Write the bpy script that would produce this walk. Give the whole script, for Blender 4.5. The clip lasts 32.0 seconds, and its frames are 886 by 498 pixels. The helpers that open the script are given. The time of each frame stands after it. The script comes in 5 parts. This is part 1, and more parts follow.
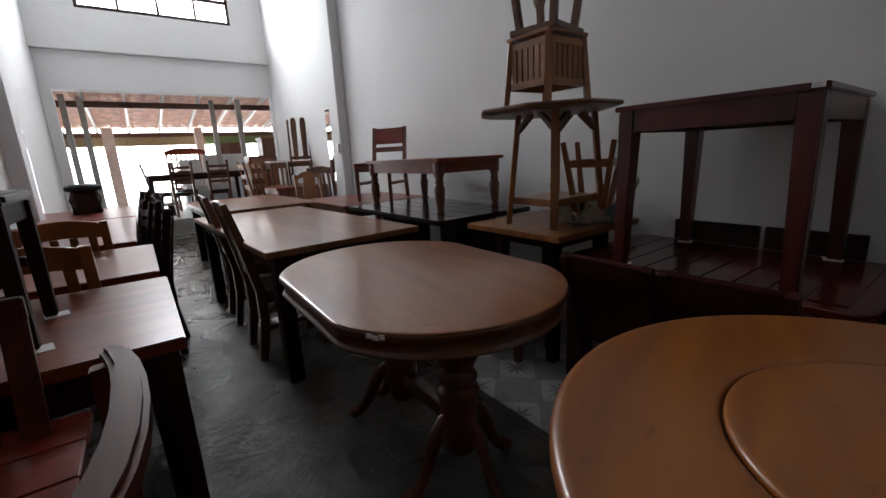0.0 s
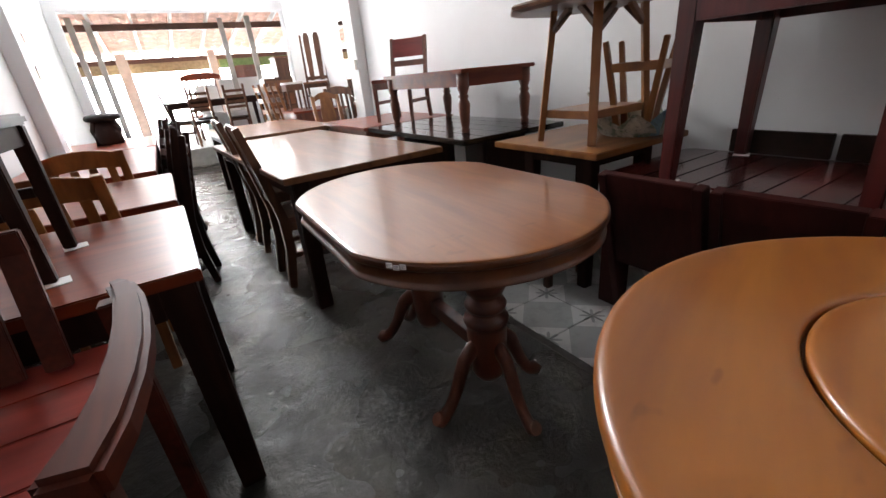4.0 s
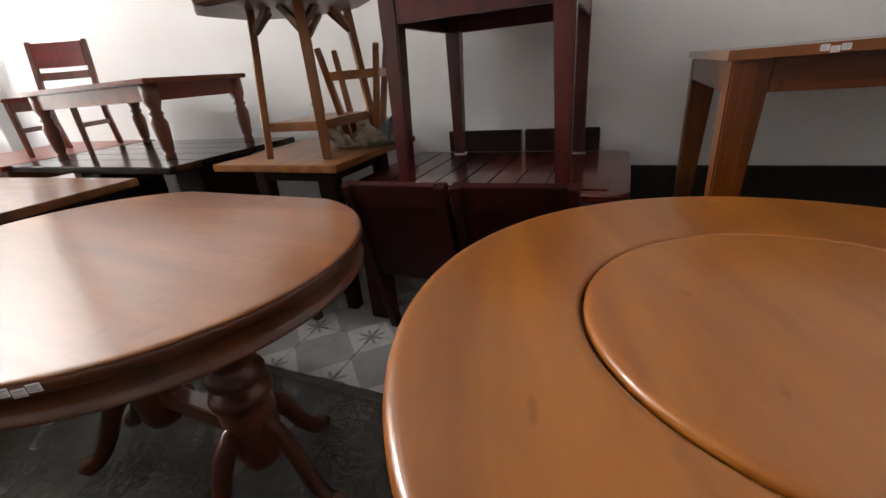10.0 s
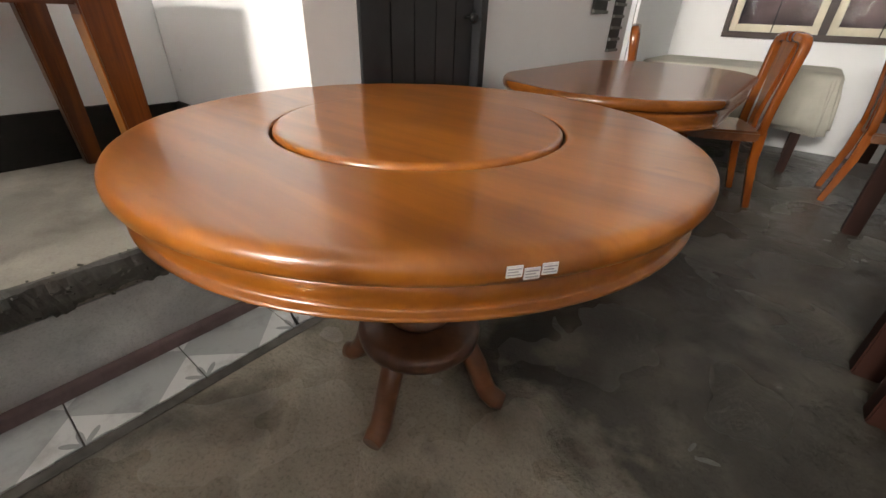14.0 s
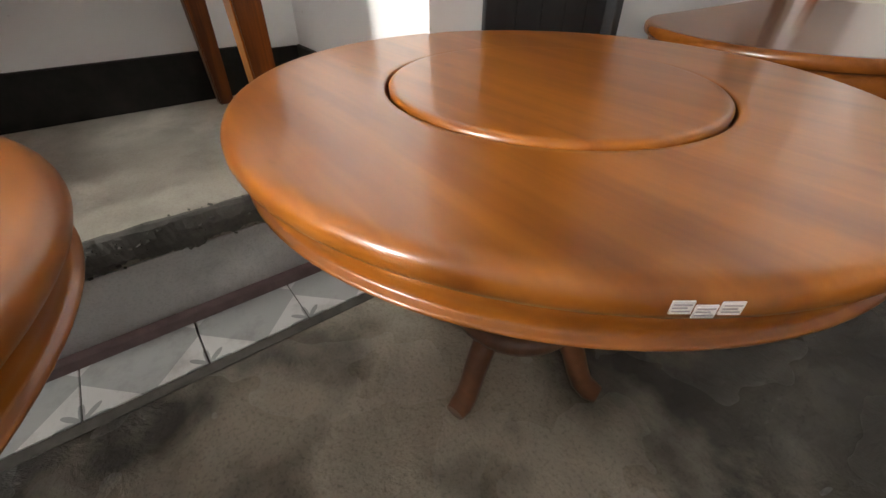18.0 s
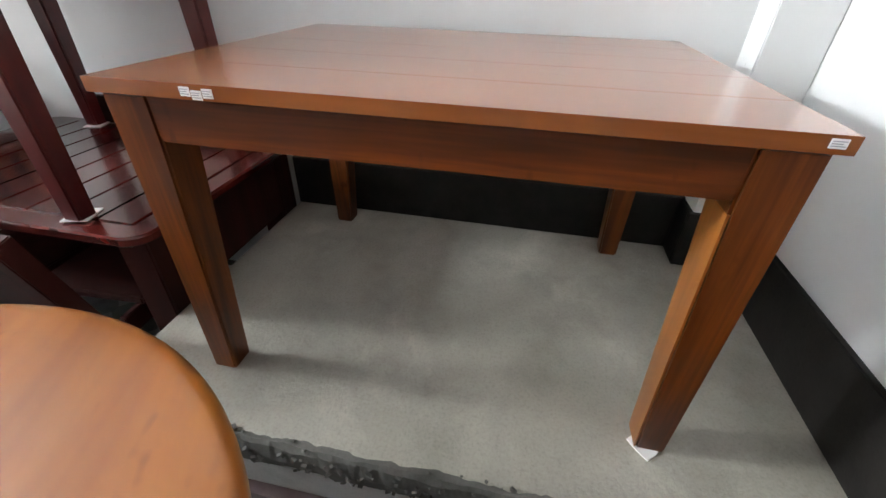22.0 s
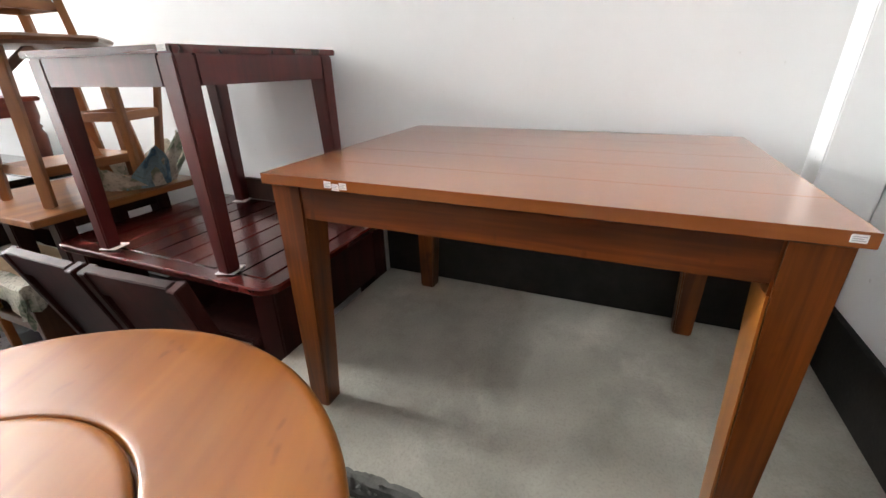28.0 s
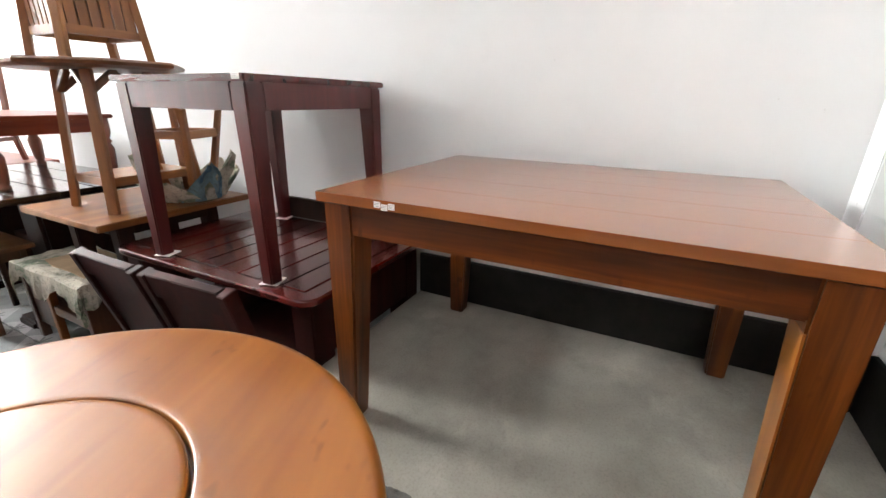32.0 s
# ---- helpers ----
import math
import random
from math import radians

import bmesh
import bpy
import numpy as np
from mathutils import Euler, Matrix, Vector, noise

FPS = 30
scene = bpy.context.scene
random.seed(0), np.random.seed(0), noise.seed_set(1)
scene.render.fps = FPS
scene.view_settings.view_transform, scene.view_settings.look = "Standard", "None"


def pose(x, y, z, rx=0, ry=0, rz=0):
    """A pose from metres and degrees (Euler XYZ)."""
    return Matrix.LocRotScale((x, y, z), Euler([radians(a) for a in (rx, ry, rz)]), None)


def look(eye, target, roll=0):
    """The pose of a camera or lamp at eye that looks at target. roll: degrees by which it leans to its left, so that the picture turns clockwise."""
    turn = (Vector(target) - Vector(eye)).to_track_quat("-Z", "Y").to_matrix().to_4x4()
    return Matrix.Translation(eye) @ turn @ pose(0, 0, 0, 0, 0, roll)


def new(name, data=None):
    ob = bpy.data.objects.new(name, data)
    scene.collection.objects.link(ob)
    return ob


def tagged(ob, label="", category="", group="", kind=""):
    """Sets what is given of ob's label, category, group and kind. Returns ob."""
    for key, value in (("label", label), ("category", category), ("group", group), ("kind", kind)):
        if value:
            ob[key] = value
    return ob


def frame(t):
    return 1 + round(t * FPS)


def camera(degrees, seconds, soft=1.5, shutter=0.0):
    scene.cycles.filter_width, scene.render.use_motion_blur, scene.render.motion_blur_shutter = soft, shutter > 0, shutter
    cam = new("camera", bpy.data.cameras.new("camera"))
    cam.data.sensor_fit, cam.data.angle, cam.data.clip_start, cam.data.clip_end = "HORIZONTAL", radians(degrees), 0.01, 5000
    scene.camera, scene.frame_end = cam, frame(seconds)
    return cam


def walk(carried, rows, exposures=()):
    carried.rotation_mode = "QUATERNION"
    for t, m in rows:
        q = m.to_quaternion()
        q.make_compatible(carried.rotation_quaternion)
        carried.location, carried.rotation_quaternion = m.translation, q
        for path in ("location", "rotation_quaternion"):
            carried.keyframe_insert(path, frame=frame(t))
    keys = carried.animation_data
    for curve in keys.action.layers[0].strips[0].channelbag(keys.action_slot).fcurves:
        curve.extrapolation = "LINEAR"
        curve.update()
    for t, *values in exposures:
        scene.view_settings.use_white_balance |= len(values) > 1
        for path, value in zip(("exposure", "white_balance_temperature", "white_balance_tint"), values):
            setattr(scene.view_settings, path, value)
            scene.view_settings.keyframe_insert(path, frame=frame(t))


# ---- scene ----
cam = camera(94.0, 32.0)
PATH = [
    (0, (-2.460, 1.424, 1.216), (-1.379, 2.928, 0.792), -3.0),
    (0.5, (-2.433, 1.408, 1.209), (-1.277, 2.802, 0.637), -4.2),
    (1, (-2.441, 1.438, 1.201), (-1.339, 2.853, 0.573), -4.0),
    (1.5, (-2.441, 1.451, 1.196), (-1.386, 2.884, 0.530), -4.7),
    (2, (-2.445, 1.448, 1.201), (-1.381, 2.898, 0.590), -5.7),
    (2.5, (-2.451, 1.458, 1.198), (-1.474, 2.954, 0.551), -5.3),
    (3, (-2.433, 1.468, 1.186), (-1.494, 2.968, 0.494), -5.5),
    (3.5, (-2.424, 1.464, 1.183), (-1.534, 2.976, 0.454), -6.0),
    (5.5, (-2.295, 1.860, 1.092), (-1.204, 3.236, 0.366), -0.2),
    (6, (-2.297, 1.894, 1.036), (-1.136, 3.216, 0.319), 1.5),
    (6.5, (-2.294, 1.910, 1.008), (-1.129, 3.195, 0.232), 1.8),
    (7, (-2.292, 1.909, 1.009), (-1.142, 3.214, 0.245), 1.1),
    (7.5, (-2.286, 1.912, 1.011), (-1.156, 3.225, 0.232), 0.4),
    (8, (-2.286, 1.912, 1.016), (-1.159, 3.242, 0.261), 0.2),
    (8.5, (-2.281, 1.895, 1.035), (-1.163, 3.232, 0.278), -1.2),
    (9, (-2.276, 1.862, 1.057), (-1.067, 3.134, 0.328), -1.2),
    (9.5, (-2.265, 1.826, 1.059), (-0.914, 2.950, 0.337), -4.3),
    (10, (-2.206, 1.635, 1.104), (-0.618, 2.358, 0.353), -5.2),
    (10.5, (-2.289, 1.475, 1.170), (-0.606, 1.746, 0.330), -5.7),
    (11, (-2.301, 1.314, 1.182), (-0.654, 0.989, 0.292), -4.9),
    (11.5, (-2.307, 1.202, 1.158), (-0.841, 0.495, 0.178), -8.2),
    (12, (-2.323, 1.111, 1.152), (-1.046, 0.157, 0.118), -6.9),
    (12.5, (-2.326, 1.044, 1.141), (-1.283, -0.093, 0.032), -5.4),
    (13, (-2.297, 0.903, 1.085), (-1.415, -0.403, 0.022), 0.3),
    (13.5, (-2.286, 0.831, 1.036), (-1.302, -0.442, 0.025), 1.4),
    (14, (-2.308, 0.758, 1.000), (-1.288, -0.536, 0.053), 2.1),
    (14.5, (-2.303, 0.719, 0.943), (-1.237, -0.604, 0.092), -2.1),
    (16.5, (-2.302, 0.700, 0.943), (-1.313, -0.568, -0.068), 1.0),
    (17, (-2.314, 0.703, 0.973), (-1.319, -0.542, -0.061), 2.5),
    (17.5, (-2.309, 0.719, 0.974), (-1.313, -0.463, -0.131), 1.6),
    (18, (-2.218, 0.724, 1.003), (-1.009, -0.195, -0.138), 0.4),
    (18.5, (-2.098, 0.699, 1.040), (-0.674, -0.009, -0.001), 2.3),
    (19, (-2.005, 0.682, 1.090), (-0.323, 0.410, 0.249), 0.8),
    (19.5, (-1.906, 0.623, 1.111), (-0.221, 0.713, 0.239), 1.8),
    (20, (-1.730, 0.641, 1.148), (-0.030, 0.784, 0.311), 3.4),
    (20.5, (-1.564, 0.679, 1.173), (0.118, 0.804, 0.299), 3.2),
    (21, (-1.486, 0.694, 1.195), (0.109, 0.899, 0.183), 3.2),
    (21.5, (-1.462, 0.703, 1.217), (0.095, 0.953, 0.158), 2.2),
    (22, (-1.455, 0.709, 1.239), (0.093, 1.010, 0.179), 1.5),
    (22.5, (-1.457, 0.702, 1.250), (0.106, 0.995, 0.210), 2.0),
    (23, (-1.457, 0.702, 1.257), (0.102, 1.016, 0.217), 2.2),
    (23.5, (-1.459, 0.702, 1.260), (0.113, 1.003, 0.237), 2.4),
    (24, (-1.457, 0.702, 1.264), (0.127, 1.004, 0.259), 2.5),
    (24.5, (-1.456, 0.704, 1.271), (0.137, 1.081, 0.306), 2.0),
    (25, (-1.471, 0.698, 1.283), (0.130, 1.138, 0.359), 1.1),
    (25.5, (-1.499, 0.689, 1.297), (0.116, 1.211, 0.445), -0.8),
    (26, (-1.523, 0.680, 1.304), (0.090, 1.255, 0.480), -1.1),
    (26.5, (-1.543, 0.673, 1.303), (0.064, 1.269, 0.482), -0.8),
    (28.5, (-1.601, 0.663, 1.308), (-0.007, 1.374, 0.558), -1.2),
    (29, (-1.610, 0.667, 1.309), (-0.009, 1.387, 0.581), -0.6),
    (29.5, (-1.615, 0.669, 1.309), (-0.016, 1.395, 0.584), -0.6),
    (30, (-1.643, 0.689, 1.312), (-0.114, 1.585, 0.628), 0.5),
    (30.5, (-1.663, 0.690, 1.312), (-0.162, 1.665, 0.674), 0.9),
    (31, (-1.657, 0.684, 1.310), (-0.105, 1.568, 0.662), 1.2),
    (31.5, (-1.656, 0.678, 1.310), (-0.076, 1.516, 0.669), 1.1),
    (32, (-1.649, 0.674, 1.308), (-0.053, 1.477, 0.660), 0.9),
]
EXPOSURES = [(0, -1.85, 6350, 10), (0.5, -1.4, 6400, 10), (1, -1.15, 6500, 10), (2, -0.68, 6500, 10), (3.5, -0.35, 6500, 10), (5.5, -0.2, 6600, 10), (7, -0.1, 6700, 10), (9, -0.15, 6700, 10), (10, -0.12, 6900, 10), (10.5, 0.05, 6950, 10), (11, 0.3, 7100, 10), (12, 0.42, 7500, 10), (13, 0.52, 7400, 10), (14, 0.7, 7300, 10), (17, 0.7, 7400, 10), (18.5, 0.8, 7000, 9), (20, 0.9, 6500, 6), (23, 0.9, 6300, 5), (26, 0.9, 6400, 6), (29, 0.95, 6600, 7), (32, 1.0, 6600, 7)]
walk(cam, [(t, look(eye, target, roll)) for t, eye, target, roll in PATH], EXPOSURES)
# ---- light and sky ----
world = bpy.data.worlds.new("world")
scene.world = world
world.use_nodes = True
wn = world.node_tree.nodes
sky = wn.new("ShaderNodeTexSky")
sky.sky_type, sky.sun_disc, sky.sun_elevation, sky.sun_rotation = "NISHITA", False, radians(58), radians(25)
world.node_tree.links.new(sky.outputs[0], wn["Background"].inputs[0])
wn["Background"].inputs[1].default_value = 0.15
sun = new("sun", bpy.data.lights.new("sun", "SUN"))
sun.data.energy, sun.data.angle, sun.data.color = 5.0, radians(0.5), (1.0, 0.95, 0.88)
sun.matrix_world = look((0, 0, 0), (0.25, -0.45, -1.0))


def area(name, eye, target, w, h, watts, color=(1, 1, 1)):
    ob = new(name, bpy.data.lights.new(name, "AREA"))
    ob.data.shape, ob.data.size, ob.data.size_y, ob.data.energy, ob.data.color = "RECTANGLE", w, h, watts, color
    ob.matrix_world = look(eye, target)
    return ob


# sky light standing in the high window
area("high_window_light", (-1.67, 10.52, 4.03), (-1.67, 0, 3.6), 2.1, 0.56, 900, (0.96, 0.98, 1.0))


# ---- materials ----
def nodes_of(name):
    m = bpy.data.materials.new(name)
    m.use_nodes = True
    t = m.node_tree
    return m, t, t.nodes["Principled BSDF"]


def link(t, a, b):
    t.links.new(a, b)


def ramp(t, fac, stops):
    r = t.nodes.new("ShaderNodeValToRGB")
    els = r.color_ramp.elements
    while len(els) < len(stops):
        els.new(0.5)
    for e, (p, c) in zip(els, stops):
        e.position, e.color = p, (*c, 1)
    link(t, fac, r.inputs[0])
    return r.outputs[0]


def coords(t, scale=(1, 1, 1), kind="Object", shift=True):
    tc = t.nodes.new("ShaderNodeTexCoord")
    mp = t.nodes.new("ShaderNodeMapping")
    mp.inputs["Scale"].default_value = scale
    link(t, tc.outputs[kind], mp.inputs[0])
    if shift:
        oi = t.nodes.new("ShaderNodeObjectInfo")
        mul = t.nodes.new("ShaderNodeVectorMath")
        mul.operation = "SCALE"
        mul.inputs[0].default_value = (17.0, 31.0, 23.0)
        link(t, oi.outputs["Random"], mul.inputs["Scale"])
        link(t, mul.outputs[0], mp.inputs["Location"])
    return mp.outputs[0]


def noise_tex(t, vec, scale, detail=4, rough=0.55, distort=0.0):
    n = t.nodes.new("ShaderNodeTexNoise")
    n.inputs["Scale"].default_value, n.inputs["Detail"].default_value = scale, detail
    n.inputs["Roughness"].default_value, n.inputs["Distortion"].default_value = rough, distort
    link(t, vec, n.inputs["Vector"])
    return n.outputs["Fac"]


def mix(t, a, b, fac, mode="MIX"):
    m = t.nodes.new("ShaderNodeMix")
    m.data_type, m.blend_type = "RGBA", mode
    for sock, v in ((m.inputs[0], fac), (m.inputs[6], a), (m.inputs[7], b)):
        if hasattr(v, "links"):
            link(t, v, sock)
        elif isinstance(v, tuple):
            sock.default_value = (*v, 1)
        else:
            sock.default_value = v
    return m.outputs[2]


def bump(t, height, strength, dist, into):
    b = t.nodes.new("ShaderNodeBump")
    b.inputs["Strength"].default_value, b.inputs["Distance"].default_value = strength, dist
    link(t, height, b.inputs["Height"])
    link(t, b.outputs[0], into.inputs["Normal"])


def wood(name, dark, light, rough=0.3, grain=(0.8, 9, 9), coat=0.3, stain=0.35, spec=0.5, warp=0.6, streak=0.28, spots=0.0, coat_rough=0.12, board=0.0):
    """Varnished timber; grain runs along local x unless grain says otherwise; board: width of the glued boards."""
    m, t, p = nodes_of(name)
    vec = coords(t, grain)
    broad = noise_tex(t, vec, 1.6, 3, 0.5, warp)
    fine = noise_tex(t, vec, 9, 1, 0.5, 0.1)
    c = ramp(t, broad, [(0.32, dark), (0.5, tuple((a + b) / 2 for a, b in zip(dark, light))), (0.68, light)])
    c = mix(t, c, tuple(v * 0.62 for v in dark), ramp(t, fine, [(0.35, (0, 0, 0)), (0.85, (streak,) * 3)]))
    plain = coords(t, (1, 1, 1))
    blot = noise_tex(t, plain, 3.1, 0, 0.4)
    c = mix(t, c, tuple(v * 0.55 for v in dark), ramp(t, blot, [(0.52, (0, 0, 0)), (0.85, (stain, stain, stain))]))
    if spots:
        # small knots and dents
        c = mix(t, c, tuple(v * 0.5 for v in dark), ramp(t, noise_tex(t, coords(t, (1, 1.8, 1)), 15, 1, 0.5), [(0.70, (0, 0, 0)), (0.78, (spots,) * 3)]))
    if board:
        # the glued boards differ in tone
        across = 1 / board
        band = noise_tex(t, coords(t, (0.16, across, 1) if grain[0] < grain[1] else (across, 0.16, 1)), 0.55, 0, 0.4)
        c = mix(t, c, tuple(v * 0.66 for v in dark), ramp(t, band, [(0.50, (0, 0, 0)), (0.62, (0.34,) * 3)]))
    link(t, c, p.inputs["Base Color"])
    p.inputs["Roughness"].default_value = rough
    p.inputs["Coat Weight"].default_value, p.inputs["Coat Roughness"].default_value = coat, coat_rough
    if coat < 0.25:
        bump(t, fine, 0.03, 0.001, p)
    p.inputs["Specular IOR Level"].default_value = spec
    return m


teak = wood("teak", (0.26, 0.074, 0.008), (0.37, 0.125, 0.016), 0.34, (0.9, 7, 7), 0.30, 0.08, streak=0.10, spots=0.5, board=0.145)
teak_chair = wood("orange_teak", (0.17, 0.036, 0.004), (0.34, 0.090, 0.012), 0.26, (8, 8, 0.8), 0.3, 0.15)
teak_z = wood("teak_upright", (0.26, 0.075, 0.010), (0.46, 0.155, 0.024), 0.34, (8, 8, 0.8), 0.3, 0.15)
teak_deep = wood("deep_teak", (0.20, 0.053, 0.005), (0.35, 0.112, 0.013), 0.28, (0.9, 9, 9), 0.3, 0.15, streak=0.25, spots=0.35)
teak_deep_y = wood("deep_teak_lengthwise", (0.12, 0.033, 0.005), (0.21, 0.064, 0.010), 0.26, (7, 0.9, 7), 0.15, 0.15, spec=0.4)
# oval table's edge and apron: its teak with the shade put into the colour
oval_edge_shaded = wood("shaded_oval_teak", (0.07, 0.020, 0.008), (0.14, 0.042, 0.014), 0.34, (7, 0.8, 7), 0.2, 0.15)
seat_red = wood("red_seat_boards", (0.15, 0.015, 0.010), (0.26, 0.032, 0.021), 0.32, (0.8, 8, 8), 0.1, 0.25, spec=0.35)
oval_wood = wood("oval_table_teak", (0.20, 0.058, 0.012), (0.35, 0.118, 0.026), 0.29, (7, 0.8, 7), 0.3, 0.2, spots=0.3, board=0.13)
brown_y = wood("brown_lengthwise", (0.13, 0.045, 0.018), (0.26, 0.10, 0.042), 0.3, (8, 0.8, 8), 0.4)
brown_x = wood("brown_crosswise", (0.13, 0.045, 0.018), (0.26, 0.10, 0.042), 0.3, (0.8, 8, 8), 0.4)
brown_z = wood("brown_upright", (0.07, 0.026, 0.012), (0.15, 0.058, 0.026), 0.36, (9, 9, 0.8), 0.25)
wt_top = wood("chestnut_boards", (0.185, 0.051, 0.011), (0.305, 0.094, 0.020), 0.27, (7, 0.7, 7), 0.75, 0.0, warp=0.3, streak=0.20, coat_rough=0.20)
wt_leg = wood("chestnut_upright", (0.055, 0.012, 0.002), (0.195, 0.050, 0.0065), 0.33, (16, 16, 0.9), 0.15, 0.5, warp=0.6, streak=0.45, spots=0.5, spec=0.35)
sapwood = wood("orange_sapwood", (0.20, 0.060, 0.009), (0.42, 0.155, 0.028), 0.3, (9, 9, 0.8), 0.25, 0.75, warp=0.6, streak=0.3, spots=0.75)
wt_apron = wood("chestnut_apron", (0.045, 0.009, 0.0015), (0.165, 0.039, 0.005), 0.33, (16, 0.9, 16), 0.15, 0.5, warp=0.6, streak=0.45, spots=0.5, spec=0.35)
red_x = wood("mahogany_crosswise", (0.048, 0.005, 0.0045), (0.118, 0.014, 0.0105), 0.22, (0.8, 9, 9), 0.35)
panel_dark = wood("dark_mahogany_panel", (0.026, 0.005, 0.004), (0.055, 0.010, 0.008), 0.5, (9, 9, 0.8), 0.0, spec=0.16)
red_y = wood("mahogany_lengthwise", (0.050, 0.006, 0.006), (0.120, 0.015, 0.013), 0.26, (9, 0.8, 9), 0.3)
red_z = wood("mahogany_upright", (0.050, 0.006, 0.006), (0.115, 0.014, 0.012), 0.34, (9, 9, 0.8), 0.2)
dark_z = wood("dark_stain_upright", (0.018, 0.006, 0.004), (0.036, 0.012, 0.008), 0.5, (9, 9, 0.8), 0.0, spec=0.15)
dark_x = wood("dark_stain_crosswise", (0.014, 0.006, 0.004), (0.036, 0.015, 0.010), 0.42, (0.8, 9, 9), 0.0, spec=0.25)
black_y = wood("black_stain", (0.010, 0.008, 0.008), (0.028, 0.020, 0.018), 0.22, (9, 0.8, 9), 0.5)
redbrown_x = wood("red_brown_crosswise", (0.12, 0.016, 0.006), (0.24, 0.044, 0.014), 0.30, (0.8, 8, 8), 0.0, spec=0.25)
redbrown_z = wood("red_brown_upright", (0.10, 0.026, 0.014), (0.20, 0.055, 0.026), 0.34, (9, 9, 0.8), 0.3)
panel_red = wood("red_back_panel", (0.16, 0.012, 0.008), (0.26, 0.022, 0.014), 0.35, (0.8, 8, 8), 0.15)
arm_brown = wood("worn_arm_brown", (0.04675, 0.0078, 0.004), (0.1105, 0.0216, 0.0105), 0.46, (9, 0.8, 9), 0.0, 0.5, spec=0.18, streak=0.5)
oct_brown = wood("old_brown_top", (0.085, 0.032, 0.014), (0.19, 0.080, 0.034), 0.42, (0.8, 8, 8), 0.1)
pale_z = wood("pale_teak_upright", (0.1936, 0.0629, 0.01375), (0.3344, 0.1258, 0.03025), 0.4, (9, 9, 0.8), 0.2)
pale_x = wood("pale_teak_crosswise", (0.1936, 0.0629, 0.01375), (0.352, 0.1332, 0.0319), 0.36, (0.8, 8, 8), 0.3)


def plain_mat(name, color, rough=0.6, metal=0.0, var=0.12, scale=8.0, bmp=0.0, spec=0.5):
    m, t, p = nodes_of(name)
    vec = coords(t)
    f = noise_tex(t, vec, scale, 5, 0.6)
    link(t, ramp(t, f, [(0.3, tuple(c * (1 - var) for c in color)), (0.7, tuple(min(1, c * (1 + var)) for c in color))]), p.inputs["Base Color"])
    p.inputs["Roughness"].default_value, p.inputs["Metallic"].default_value = rough, metal
    p.inputs["Specular IOR Level"].default_value = spec
    if bmp:
        bump(t, noise_tex(t, vec, scale * 6, 4), bmp, 0.003, p)
    return m


def plaster(name, color):
    """Whitewashed wall with faint dirt, patches and trowel marks."""
    m, t, p = nodes_of(name)
    vec = coords(t, shift=False)
    big = noise_tex(t, vec, 0.7, 5, 0.6, 0.4)
    mid = noise_tex(t, vec, 5, 6, 0.65)
    c = ramp(t, big, [(0.3, tuple(v * 0.93 for v in color)), (0.7, color)])
    c = mix(t, c, tuple(v * 0.8 for v in color), ramp(t, mid, [(0.58, (0, 0, 0)), (0.85, (0.3, 0.3, 0.3))]))
    spots = noise_tex(t, vec, 26, 3, 0.5)
    c = mix(t, c, (0.35, 0.32, 0.28), ramp(t, spots, [(0.74, (0, 0, 0)), (0.80, (0.35, 0.35, 0.35))]))
    link(t, c, p.inputs["Base Color"])
    p.inputs["Roughness"].default_value = 0.75
    bump(t, mid, 0.12, 0.01, p)
    return m


wall_white = plaster("white_plaster", (0.80, 0.80, 0.80))
ceiling_white = plaster("ceiling_paint", (0.72, 0.72, 0.72))


def concrete(name, dark, light, rough, spec=0.4):
    """Rough cement surface."""
    m, t, p = nodes_of(name)
    vec = coords(t, shift=False)
    big = noise_tex(t, vec, 1.3, 5, 0.6, 0.1)
    mid = noise_tex(t, vec, 6.5, 6, 0.6, 0.15)
    fine = noise_tex(t, vec, 130, 4, 0.7)
    patches = noise_tex(t, vec, 2.7, 5, 0.6, 0.3)
    c = ramp(t, big, [(0.36, dark), (0.74, light)])
    c = mix(t, c, tuple(v * 0.45 for v in dark), ramp(t, mid, [(0.48, (0, 0, 0)), (0.82, (0.38, 0.38, 0.38))]))
    c = mix(t, c, tuple(v * 1.5 for v in light), ramp(t, patches, [(0.56, (0, 0, 0)), (0.75, (0.5, 0.5, 0.5))]))
    c = mix(t, c, tuple(v * 0.3 for v in dark), ramp(t, fine, [(0.48, (0, 0, 0)), (0.75, (0.34, 0.34, 0.34))]))
    link(t, c, p.inputs["Base Color"])
    link(t, ramp(t, mid, [(0.35, (rough * 0.72,) * 3), (0.7, (rough * 1.3,) * 3)]), p.inputs["Roughness"])
    p.inputs["Specular IOR Level"].default_value = spec
    bump(t, noise_tex(t, vec, 9, 8, 0.7, 0.2), 0.5, 0.012, p)
    return m


